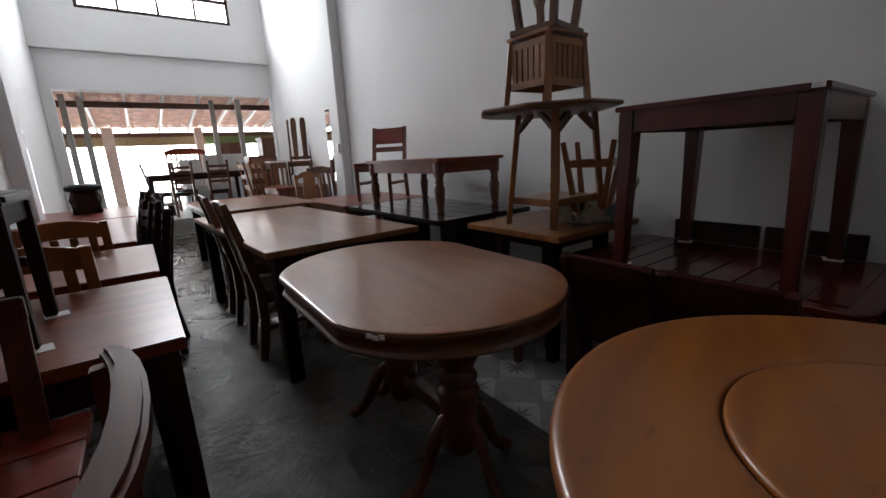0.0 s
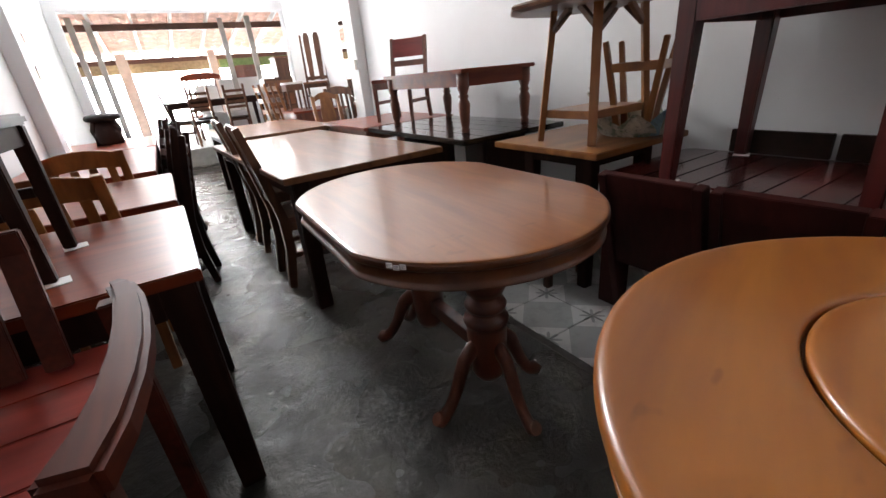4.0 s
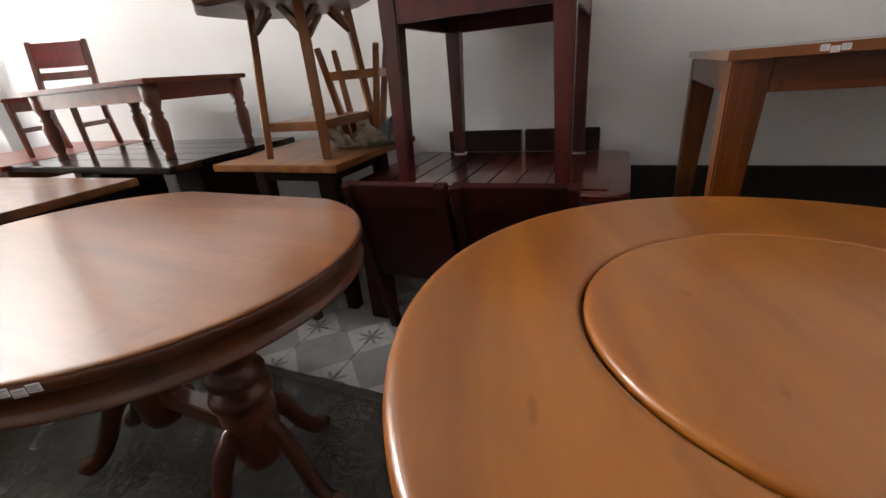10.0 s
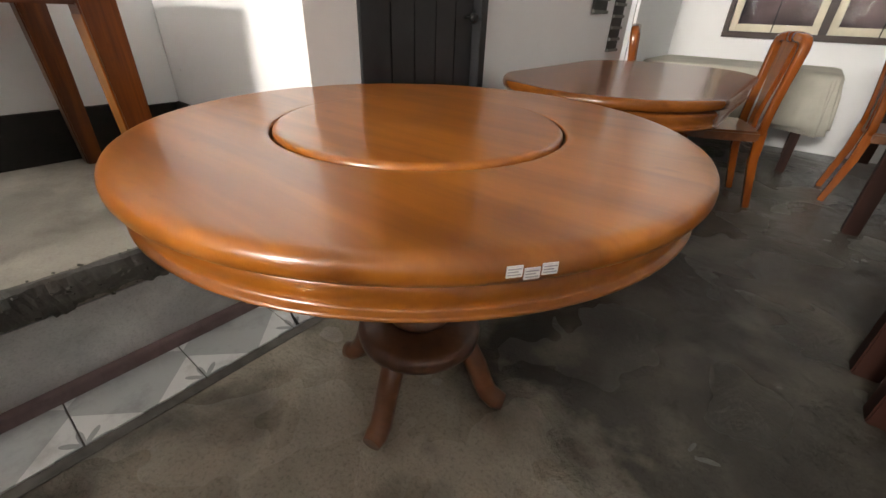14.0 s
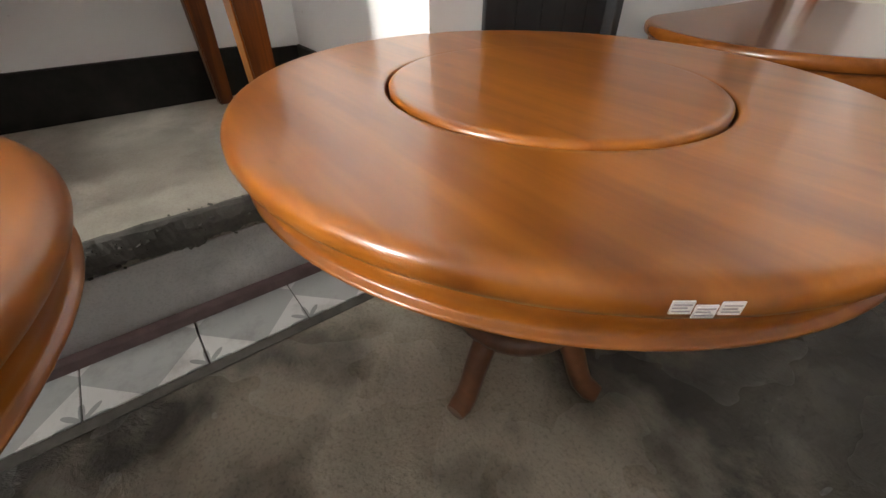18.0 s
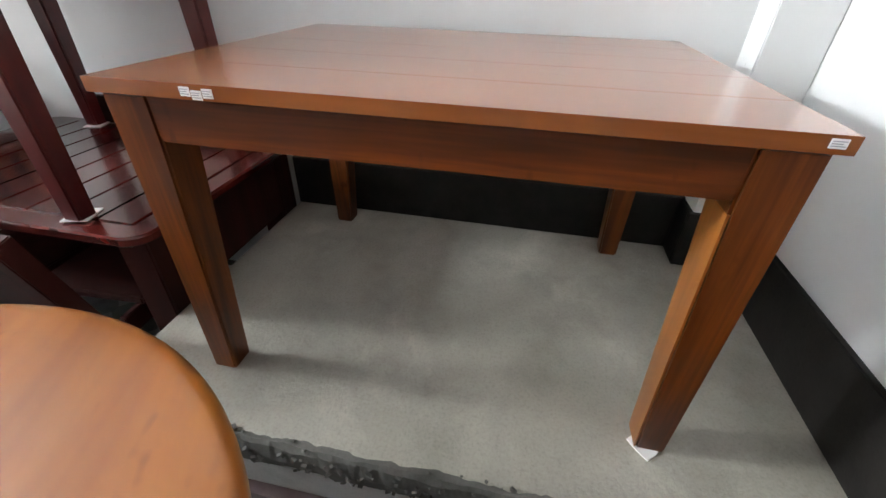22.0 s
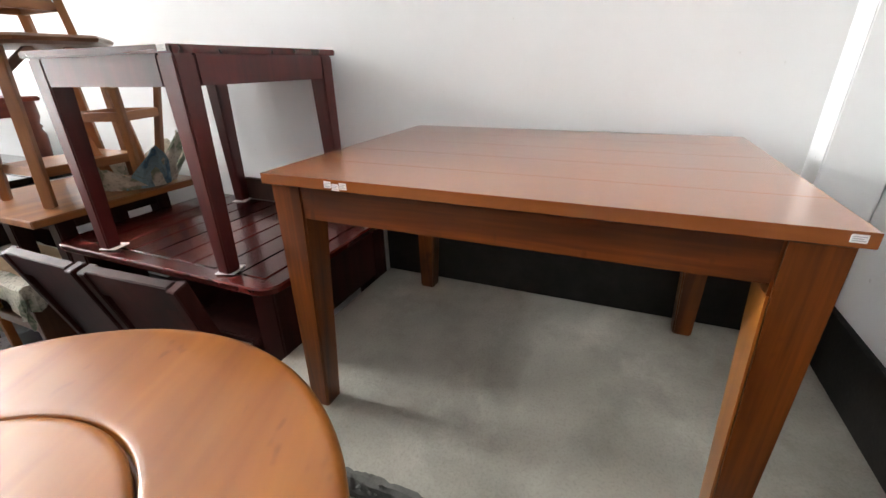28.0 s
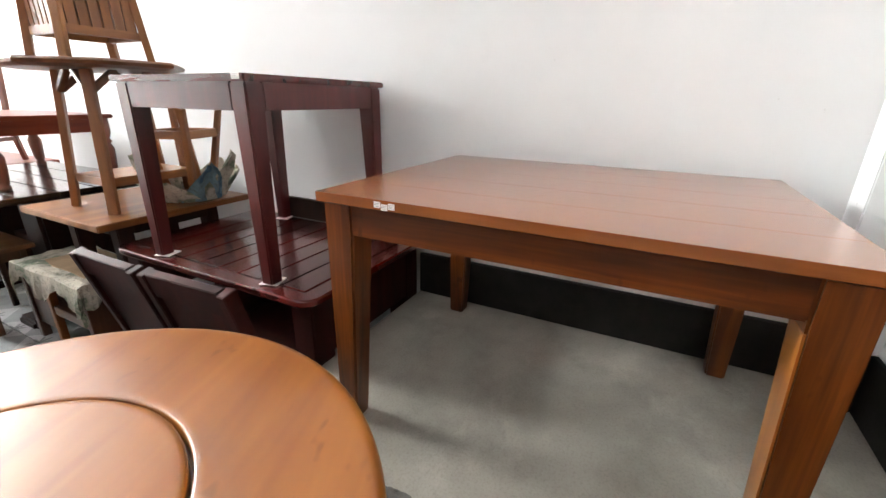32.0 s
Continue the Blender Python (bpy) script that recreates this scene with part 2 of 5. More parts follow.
def shop_floor(name):
    """Old trowelled cement: soft pale and dark blotches, polished ripples where it is trodden, fine grit, a painted
    pool of light.
    """
    m, t, p = nodes_of(name)
    vec = coords(t, shift=False)
    big = noise_tex(t, vec, 1.1, 3, 0.5, 0.3)
    blot = noise_tex(t, vec, 2.9, 4, 0.5, 0.15)
    grit = noise_tex(t, vec, 90, 4, 0.7)
    c = ramp(t, big, [(0.36, (0.036, 0.032, 0.028)), (0.52, (0.055, 0.049, 0.041)), (0.68, (0.098, 0.087, 0.072))])
    # pale pool near the round tables: light on the floor put into the colour
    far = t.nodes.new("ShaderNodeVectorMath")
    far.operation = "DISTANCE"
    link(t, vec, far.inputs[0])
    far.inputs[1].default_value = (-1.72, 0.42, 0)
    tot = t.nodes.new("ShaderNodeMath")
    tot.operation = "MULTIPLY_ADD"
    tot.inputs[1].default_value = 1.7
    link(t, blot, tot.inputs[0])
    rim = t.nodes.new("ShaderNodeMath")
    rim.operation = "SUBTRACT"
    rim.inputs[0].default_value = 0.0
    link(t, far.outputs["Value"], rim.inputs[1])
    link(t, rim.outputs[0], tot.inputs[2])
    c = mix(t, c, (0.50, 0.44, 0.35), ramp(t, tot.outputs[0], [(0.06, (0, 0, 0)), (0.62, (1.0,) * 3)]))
    c = mix(t, c, (0.21, 0.185, 0.150), ramp(t, blot, [(0.48, (0, 0, 0)), (0.78, (0.6,) * 3)]))
    c = mix(t, c, (0.030, 0.027, 0.024), ramp(t, blot, [(0.20, (0.6,) * 3), (0.50, (0, 0, 0))]))
    c = mix(t, c, (0.02, 0.018, 0.016), ramp(t, grit, [(0.50, (0, 0, 0)), (0.74, (0.45,) * 3)]))
    link(t, c, p.inputs["Base Color"])
    worn = noise_tex(t, vec, 2.3, 3, 0.5, 0.2)
    link(t, ramp(t, worn, [(0.38, (0.13,) * 3), (0.62, (0.36,) * 3)]), p.inputs["Roughness"])
    p.inputs["Specular IOR Level"].default_value = 0.5
    bump(t, noise_tex(t, vec, 8, 8, 0.68, 0.3), 0.85, 0.024, p)
    return m


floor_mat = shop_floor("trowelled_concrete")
platform_mat = concrete("platform_concrete", (0.30, 0.278, 0.235), (0.50, 0.467, 0.405), 0.6)
nosing_mat = concrete("broken_nosing_cement", (0.055, 0.053, 0.048), (0.24, 0.23, 0.21), 0.85)
riser_mat = concrete("riser_cement", (0.58, 0.58, 0.57), (0.80, 0.80, 0.79), 0.7)
base_black = plain_mat("black_skirting_paint", (0.014, 0.012, 0.011), 0.5, 0, 0.4, 14, 0.25, 0.2)
skirt_purple = plain_mat("maroon_skirting", (0.17, 0.115, 0.115), 0.6, 0, 0.3, 12, 0.2)
door_dark = plain_mat("dark_grey_door_paint", (0.022, 0.022, 0.024), 0.45, 0, 0.25, 6, 0.05)
paper = plain_mat("paper_label", (0.85, 0.83, 0.82), 0.7, 0, 0.04, 20)
ink = plain_mat("grey_print", (0.42, 0.40, 0.42), 0.7)
white_paint = plain_mat("white_gloss_paint", (0.78, 0.77, 0.74), 0.4)
cream_paint = plain_mat("cream_window_paint", (0.55, 0.49, 0.36), 0.5)
ivory_plastic = plain_mat("ivory_plastic", (0.55, 0.50, 0.38), 0.35)
grout = plain_mat("dark_grout", (0.09, 0.082, 0.072), 0.9, 0, 0.3, 20)
black_iron = plain_mat("black_iron", (0.02, 0.02, 0.02), 0.5, 0.6)
cloth = plain_mat("grey_dust_sheet", (0.42, 0.40, 0.34), 0.9, 0, 0.12, 6, 0.15)
white_cloth = plain_mat("white_cloth", (0.78, 0.78, 0.78), 0.9, 0, 0.05, 5, 0.1)
soil = plain_mat("bright_yard_gravel", (0.62, 0.60, 0.56), 0.95, 0, 0.15, 2, 0.2)
terracotta = plain_mat("terracotta_tiles", (0.66, 0.40, 0.31), 0.8, 0, 0.3, 5, 0.15)
beam_brown = plain_mat("brown_beam", (0.10, 0.045, 0.03), 0.6, 0, 0.3, 6)
post_grey = plain_mat("pale_post_paint", (0.52, 0.50, 0.46), 0.6)
pink_post = plain_mat("peach_column_paint", (0.80, 0.70, 0.63), 0.7)


def newsprint(name, tint, picture):
    m, t, p = nodes_of(name)
    v = coords(t)
    c = ramp(t, noise_tex(t, v, 9, 3, 0.5), [(0.40, tint), (0.54, tuple(k * 0.75 for k in tint)), (0.60, picture), (0.70, tuple(k * 1.05 for k in tint))])
    c = mix(t, c, (0.10, 0.10, 0.09), ramp(t, noise_tex(t, v, 60, 4, 0.7), [(0.52, (0, 0, 0)), (0.66, (0.6, 0.6, 0.6))]))
    link(t, c, p.inputs["Base Color"])
    p.inputs["Roughness"].default_value = 0.9
    return m


news = newsprint("newsprint", (0.58, 0.53, 0.43), (0.16, 0.20, 0.13))
kraft = plain_mat("brown_wrapping_paper", (0.40, 0.27, 0.16), 0.85, 0, 0.2, 9, 0.4)
news_dark = newsprint("dusty_newsprint", (0.30, 0.25, 0.18), (0.08, 0.07, 0.05))
news_blue = newsprint("colour_newsprint", (0.20, 0.31, 0.35), (0.04, 0.12, 0.20))

# emission in place of yard and sky brightness; it also lights the hall
glow_mat, ht, hp_ = nodes_of("outdoor_glow")
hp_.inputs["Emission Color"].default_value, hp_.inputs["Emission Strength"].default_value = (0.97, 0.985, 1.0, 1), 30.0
mirror_mat, _, mp_ = nodes_of("mirror_glass")
mp_.inputs["Base Color"].default_value, mp_.inputs["Metallic"].default_value, mp_.inputs["Roughness"].default_value = (0.85, 0.87, 0.87, 1), 1.0, 0.02
glass_mat, _, gp_ = nodes_of("window_glass")
gp_.inputs["Base Color"].default_value, gp_.inputs["Transmission Weight"].default_value, gp_.inputs["Roughness"].default_value = (0.9, 0.93, 0.92, 1), 1.0, 0.02
gp_.inputs["IOR"].default_value = 1.15


def tile_material():
    """Printed cement tile: grey field, pale diamonds at the corners with a dark eight-pointed star."""
    m, t, p = nodes_of("patterned_tile")
    tc = t.nodes.new("ShaderNodeTexCoord")
    sep = t.nodes.new("ShaderNodeSeparateXYZ")
    link(t, tc.outputs["Object"], sep.inputs[0])

    def op(kind, a, b=0.0, clamp=False):
        n = t.nodes.new("ShaderNodeMath")
        n.operation, n.use_clamp = kind, clamp
        for s, v in zip(n.inputs, (a, b)):
            if hasattr(v, "links"):
                link(t, v, s)
            else:
                s.default_value = v
        return n.outputs[0]

    u = op("SUBTRACT", 0.152, op("ABSOLUTE", sep.outputs[0]))
    v = op("SUBTRACT", 0.152, op("ABSOLUTE", sep.outputs[1]))
    d = op("ADD", u, v)
    r = op("SQRT", op("ADD", op("MULTIPLY", u, u), op("MULTIPLY", v, v)))
    ang = op("ARCTAN2", v, u)
    edge = op("ADD", 0.040, op("MULTIPLY", op("COSINE", op("MULTIPLY", ang, 8.0)), 0.022))
    star = op("LESS_THAN", r, edge)
    diamond = op("LESS_THAN", d, 0.135)
    vec = coords(t)
    f = noise_tex(t, vec, 9, 6, 0.65)
    c = mix(t, (0.37, 0.375, 0.37), (0.62, 0.615, 0.60), diamond)
    c = mix(t, c, (0.30, 0.305, 0.30), star)
    c = mix(t, c, (0.10, 0.09, 0.08), ramp(t, f, [(0.5, (0, 0, 0)), (0.8, (0.55, 0.55, 0.55))]))
    link(t, c, p.inputs["Base Color"])
    link(t, ramp(t, f, [(0.3, (0.3,) * 3), (0.8, (0.6,) * 3)]), p.inputs["Roughness"])
    return m


tile_mat = tile_material()


# ---- mesh building ----
class Build:
    """Collects plain shapes for one mesh."""

    def __init__(self):
        self.v, self.f = [], []

    def add(self, verts, faces, m=None):
        n = len(self.v)
        self.v += [tuple(m @ Vector(p)) if m else tuple(p) for p in verts]
        self.f += [tuple(n + i for i in f) for f in faces]
        return self

    def box(self, x0, y0, z0, x1, y1, z1, m=None):
        p = [(x, y, z) for z in (z0, z1) for y in (y0, y1) for x in (x0, x1)]
        return self.add(p, [(0, 2, 3, 1), (4, 5, 7, 6), (0, 1, 5, 4), (2, 6, 7, 3), (0, 4, 6, 2), (1, 3, 7, 5)], m)

    def bar(self, a, b, w, h, w2=None, h2=None, up=(0, 0, 1)):
        """A straight bar from a to b; w across, h along up; w2, h2 at its far end."""
        a, b = Vector(a), Vector(b)
        d = (b - a).normalized()
        s = d.cross(Vector(up))
        s = Vector((1, 0, 0)) if s.length < 1e-4 else s.normalized()
        u = s.cross(d)
        w2, h2 = w if w2 is None else w2, h if h2 is None else h2
        p = [o + s * (i * ww / 2) + u * (j * hh / 2) for o, ww, hh in ((a, w, h), (b, w2, h2)) for i, j in ((-1, -1), (1, -1), (1, 1), (-1, 1))]
        return self.add(p, [(3, 2, 1, 0), (4, 5, 6, 7), (0, 1, 5, 4), (1, 2, 6, 5), (2, 3, 7, 6), (3, 0, 4, 7)])

    def sweep(self, pts, w, h, up=(0, 0, 1), sides=0, square=1.0):
        """A bar along a path; w, h numbers or lists; sides > 0 gives a round section, squared off by an exponent below 1."""
        pts = [Vector(p) for p in pts]
        n = len(pts)
        ws = w if isinstance(w, (list, tuple)) else [w] * n
        hs = h if isinstance(h, (list, tuple)) else [h] * n
        ring = sides or 4
        vs = []
        for i, p in enumerate(pts):
            d = (pts[min(i + 1, n - 1)] - pts[max(i - 1, 0)]).normalized()
            s = d.cross(Vector(up))
            s = Vector((1, 0, 0)) if s.length < 1e-4 else s.normalized()
            u = s.cross(d)
            if sides:
                sec = [(math.cos(2 * math.pi * (k + 0.5) / sides), math.sin(2 * math.pi * (k + 0.5) / sides)) for k in range(sides)]
                vs += [p + s * (math.copysign(abs(a) ** square, a) * ws[i] / 2) + u * (math.copysign(abs(b) ** square, b) * hs[i] / 2) for a, b in sec]
            else:
                vs += [p + s * (a * ws[i] / 2) + u * (b * hs[i] / 2) for a, b in ((-1, -1), (1, -1), (1, 1), (-1, 1))]
        fs = [tuple(reversed(range(ring))), tuple(range((n - 1) * ring, n * ring))]
        for i in range(n - 1):
            for k in range(ring):
                a, b = i * ring + k, i * ring + (k + 1) % ring
                fs.append((a, b, b + ring, a + ring))
        return self.add(vs, fs)

    def lathe(self, profile, x=0, y=0, seg=28):
        """Turned shape from (radius, z), bottom to top."""
        vs, fs, n = [], [], len(profile)
        for r, z in profile:
            vs += [(x + r * math.cos(2 * math.pi * k / seg), y + r * math.sin(2 * math.pi * k / seg), z) for k in range(seg)]
        for i in range(n - 1):
            for k in range(seg):
                a, b = i * seg + k, i * seg + (k + 1) % seg
                fs.append((a, b, b + seg, a + seg))
        fs += [tuple(reversed(range(seg))), tuple(range((n - 1) * seg, n * seg))]
        return self.add(vs, fs)

    def slab(self, rings):
        """Closed stack of equal-length outlines [(x, y, z)...], bottom to top."""
        n = len(rings[0])
        vs = [p for r in rings for p in r]
        fs = [tuple(reversed(range(n))), tuple(range((len(rings) - 1) * n, len(rings) * n))]
        for i in range(len(rings) - 1):
            for k in range(n):
                a, b = i * n + k, i * n + (k + 1) % n
                fs.append((a, b, b + n, a + n))
        return self.add(vs, fs)

    def mesh(self, name, bevel=0.0, smooth=False, segments=2):
        me = bpy.data.meshes.new(name)
        me.from_pydata(self.v, [], self.f)
        bm = bmesh.new()
        bm.from_mesh(me)
        bmesh.ops.recalc_face_normals(bm, faces=bm.faces)
        if bevel:
            es = [e for e in bm.edges if len(e.link_faces) == 2 and e.calc_face_angle(0) > 0.5]
            bmesh.ops.bevel(bm, geom=es, offset=bevel, segments=segments, affect="EDGES", clamp_overlap=True)
        for f in bm.faces:
            f.smooth = smooth and len(f.verts) < 9
        bm.to_mesh(me)
        bm.free()
        return me


def part(name, b, mat, parent=None, label="", bevel=0.003, smooth=False, at=None, kind=""):
    """One mesh object, under a thing or a part."""
    ob = new(name, b.mesh(name, bevel, smooth))
    ob.data.materials.append(mat)
    ob.parent = parent
    if at is not None:
        ob.matrix_basis = at
    return tagged(ob, label, kind=kind)


def thing(name, x, y, z, rz, label, category, group="", kind=""):
    ob = new(name)
    ob.empty_display_size = 0.1
    ob.matrix_basis = pose(x, y, z, 0, 0, rz)
    return tagged(ob, label, category, group, kind)


def structure(name, b, mat, label, category, bevel=0.0):
    ob = part(name, b, mat, None, label, bevel)
    return tagged(ob, category=category, kind="structure")


def price_label(x, y, z, rx, ry, rz, w=0.075, h=0.02, pieces=2):
    """Paper price stickers with unreadable print, stuck on an edge."""
    th = thing("price_label", x, y, z, 0, "white paper price stickers on a wooden table edge", "label")
    th.matrix_basis = pose(x, y, z, rx, ry, rz)
    each = w / pieces
    for i in range(pieces):
        x0 = -w / 2 + i * each
        dz = (0.002, -0.0025, 0.001)[i % 3]
        s = part("sticker", Build().box(x0 + 0.001, -0.0012, -h / 2 + dz, x0 + each - 0.001, 0, h / 2 + dz), paper, th, bevel=0)
        for k in (0.25, 0.0, -0.25):
            part("printed_line", Build().box(x0 + each * 0.12, -0.0018, h * k - h * 0.05 + dz, x0 + each * (0.86 - 0.15 * (k == 0)), -0.0011, h * k + h * 0.05 + dz), ink, s, bevel=0)
    return th


# ---- structure: one long shop hall, wall on the x = 0 side, shop front at y = 10.4 ----
HX, FY, BY, TOP, DX = -3.4, 10.4, -4.2, 4.7, -1.17
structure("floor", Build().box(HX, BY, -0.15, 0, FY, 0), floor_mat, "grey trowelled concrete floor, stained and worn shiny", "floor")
platform = thing("platform", 0, 0, 0, 0, "raised rough concrete platform along the white wall", "platform", kind="structure")
b = Build().slab([[(x0, -0.02, z), (0, -0.02, z), (0, 1.62, z), (x0, 1.62, z)] for x0, z in ((-0.96, 0.0), (-0.98, 0.1), (-1.03, 0.31), (-1.045, 0.373), (-1.035, 0.395), (-1.02, 0.400))])
part("slab", b, platform_mat, platform, bevel=0)
b = Build().slab([[(x0, 0.0, z), (-0.93, 0.0, z), (-0.93, 1.62, z), (x0, 1.62, z)] for x0, z in ((-0.967, 0.03), (-0.987, 0.1), (-1.033, 0.296))])
part("riser", b, riser_mat, platform, "grey cement riser", bevel=0)
part("skirting", Build().box(-1.003, 0.0, 0.002, -0.960, 1.62, 0.046), skirt_purple, platform, "maroon skirting strip at the foot", 0.003)
# broken nosing: a dark rough band with crumbs of chipped cement
rnd = random.Random(5)
n_ = 160
vs = []
wave = lambda y, k: 0.5 * math.sin(23 * y + 1.7 * k) + 0.3 * math.sin(61 * y + 2.9 * k * k) + 0.2 * math.sin(137 * y + k) + rnd.uniform(-0.35, 0.35)
for i in range(n_ + 1):
    y = 0.0 + 1.62 * i / n_
    for k, (x, z, jx, jz) in enumerate(((-1.034, 0.303, 0.001, 0.014), (-1.046, 0.329, 0.002, 0.006), (-1.050, 0.363, 0.003, 0.006), (-1.044, 0.393, 0.003, 0.003), (-1.036, 0.4015, 0.003, 0.0008), (-1.024, 0.4007, 0.006, 0.0003))):
        vs.append((x + jx * wave(y, k), y, z + jz * wave(y + 0.3, k)))
fs = [(i * 6 + k, i * 6 + k + 1, i * 6 + k + 7, i * 6 + k + 6) for i in range(n_) for k in range(5)]
part("broken_edge", Build().add(vs, fs), nosing_mat, platform, "chipped dark cement edge", 0)
b = Build()
for i in range(260):
    y, s = rnd.uniform(0.01, 1.61), rnd.uniform(0.0015, 0.005)
    z = rnd.uniform(0.296, 0.403)
    x = -1.034 - 0.016 * min(1, (z - 0.291) / 0.06) + (0.0 if z < 0.386 else rnd.uniform(0, 0.03))
    z = 0.403 if x > -1.03 and z > 0.386 else z
    b.box(-s, -s * rnd.uniform(0.8, 1.8), -s * 0.6, s * 0.8, s * 1.2, s * 0.6, pose(x, y, z, rnd.uniform(-40, 40), rnd.uniform(-40, 40), rnd.uniform(-40, 40)))
part("crumbs", b, nosing_mat, platform, "crumbs of broken cement", 0, kind="stuff")

right = structure("wall_right", Build().box(0, -0.2, -0.15, 0.2, FY + 0.2, TOP), wall_white, "tall white plastered wall with faint stains", "wall")
structure("wall_left", Build().box(HX - 0.2, BY - 0.2, -0.15, HX, FY + 0.2, TOP), wall_white, "tall white plastered wall", "wall")
structure("wall_nook", Build().box(DX, -0.2, -0.15, 0, -0.02, TOP), wall_white, "white plastered wall beside the platform", "wall")
b = Build().box(DX, -0.213, -0.15, DX + 0.2, -0.2, TOP).box(DX, -0.919, 2.08, DX + 0.2, -0.213, TOP).box(DX, BY, -0.15, DX + 0.2, -0.919, TOP)
structure("wall_door", b, wall_white, "greyish white plastered wall with a dark door", "wall")
# back wall with its window opening
WX0, WX1, WZ0, WZ1 = -2.98, -1.62, 0.93, 1.95
b = Build().box(HX, BY - 0.2, -0.15, DX + 0.2, BY, WZ0).box(HX, BY - 0.2, WZ1, DX + 0.2, BY, TOP).box(HX, BY - 0.2, WZ0, WX0, BY, WZ1).box(WX1, BY - 0.2, WZ0, DX + 0.2, BY, WZ1)
structure("wall_back", b, wall_white, "white wall with a barred window", "wall")
# shop front: wide opening, beams above, high window
OX0, OX1, OZ = -3.28, -0.02, 2.5
HW0, HW1, HZ0, HZ1 = -2.77, -0.57, 3.72, 4.34
b = Build().box(HX, FY, -0.15, OX0, FY + 0.2, TOP).box(OX1, FY, -0.15, 0, FY + 0.2, TOP).box(OX0, FY, OZ, OX1, FY + 0.2, HZ0)
b.box(OX0, FY, HZ0, HW0, FY + 0.2, HZ1).box(HW1, FY, HZ0, OX1, FY + 0.2, HZ1).box(OX0, FY, HZ1, OX1, FY + 0.2, TOP)
structure("wall_front", b, wall_white, "white wall above the wide open shop front", "wall")
structure("ceiling", Build().box(HX - 0.2, BY - 0.2, TOP, 0.2, FY + 0.2, TOP + 0.15), ceiling_white, "plain white ceiling", "ceiling")
structure("beam", Build().box(HX, FY - 0.10, 3.08, 0, FY - 0.003, 3.30), wall_white, "white plastered ledge above the opening", "trim", 0.008)
structure("lintel", Build().box(HX, FY - 0.05, 2.50, 0, FY - 0.003, 2.76), wall_white, "white lintel band above the opening", "trim", 0.006)
for y, x in ((6.92, 0), (6.92, HX)):
    s = 1 if x == 0 else -1
    b = Build().box(min(x, x - s * 0.13), y, 0, max(x, x - s * 0.13), y + 0.3, TOP)
    structure("pilaster", b, wall_white, "white plastered wall column", "column", 0.008)
structure("pilaster", Build().box(HX + 0.003, FY - 0.16, 0, HX + 0.14, FY - 0.003, 2.5), wall_white, "white column beside the opening", "column", 0.008)
structure("corner_casing", Build().box(-0.12, -0.019, 0.401, -0.001, 0.135, TOP), wall_white, "white boxed-in pipe in the wall corner", "trim", 0.004)
structure("baseboard", Build().box(-0.136, 0.001, 0.402, -0.121, 0.151, 0.604).box(-0.121, 0.136, 0.402, -0.021, 0.151, 0.604), base_black, "black painted skirting round the casing", "baseboard", 0.002)
structure("pilaster", Build().box(DX - 0.06, -3.2, 0, DX, -2.75, TOP), wall_white, "white column on the door wall", "column", 0.02)
# black skirting round the platform
structure("baseboard", Build().box(-0.02, 0.0, 0.401, 0, 1.62, 0.605), base_black, "glossy black painted skirting", "baseboard", 0.003)
structure("baseboard", Build().box(DX, -0.02, 0.401, -0.0, 0.0, 0.605), base_black, "glossy black painted skirting", "baseboard", 0.003)

# door
door = thing("door_1", DX, -0.566, 0, 0, "dark grey painted plank door, shut", "door", kind="structure")
for y0, y1 in ((-0.353, -0.305), (0.305, 0.353)):
    part("door_frame", Build().box(-0.012, y0, 0, 0.10, y1, 2.08), door_dark, door)
part("door_frame", Build().box(-0.012, -0.305, 2.03, 0.10, 0.305, 2.08), door_dark, door)
for k in range(5):
    part("plank", Build().box(0.03, -0.303 + k * 0.1212, 0.01, 0.065, -0.303 + (k + 1) * 0.1212 - 0.0015, 2.028), door_dark, door)
part("handle", Build().lathe([(0.006, 0), (0.006, 0.03), (0.018, 0.035), (0.02, 0.05), (0.012, 0.06)]), black_iron, door, "iron door knob", 0, True, pose(0.032, -0.25, 0.98, 0, -90, 0))
# vent blocks in the door wall
vent_cement = plain_mat("vent_cement", (0.16, 0.155, 0.145), 0.8)
for y0, w, z0, n_ in ((-2.17, 0.24, 1.02, 7), (-2.52, 0.20, 0.79, 10)):
    v = thing("wall_vent", DX, y0, z0, 0, "dark slotted ventilation block in the wall", "vent")
    part("backing", Build().box(-0.006, -w / 2, 0, -0.002, w / 2, n_ * 0.07), base_black, v)
    for k in range(n_):
        part("slat", Build().box(-0.02, -w / 2, k * 0.07, -0.006, w / 2, k * 0.07 + 0.018), vent_cement, v)

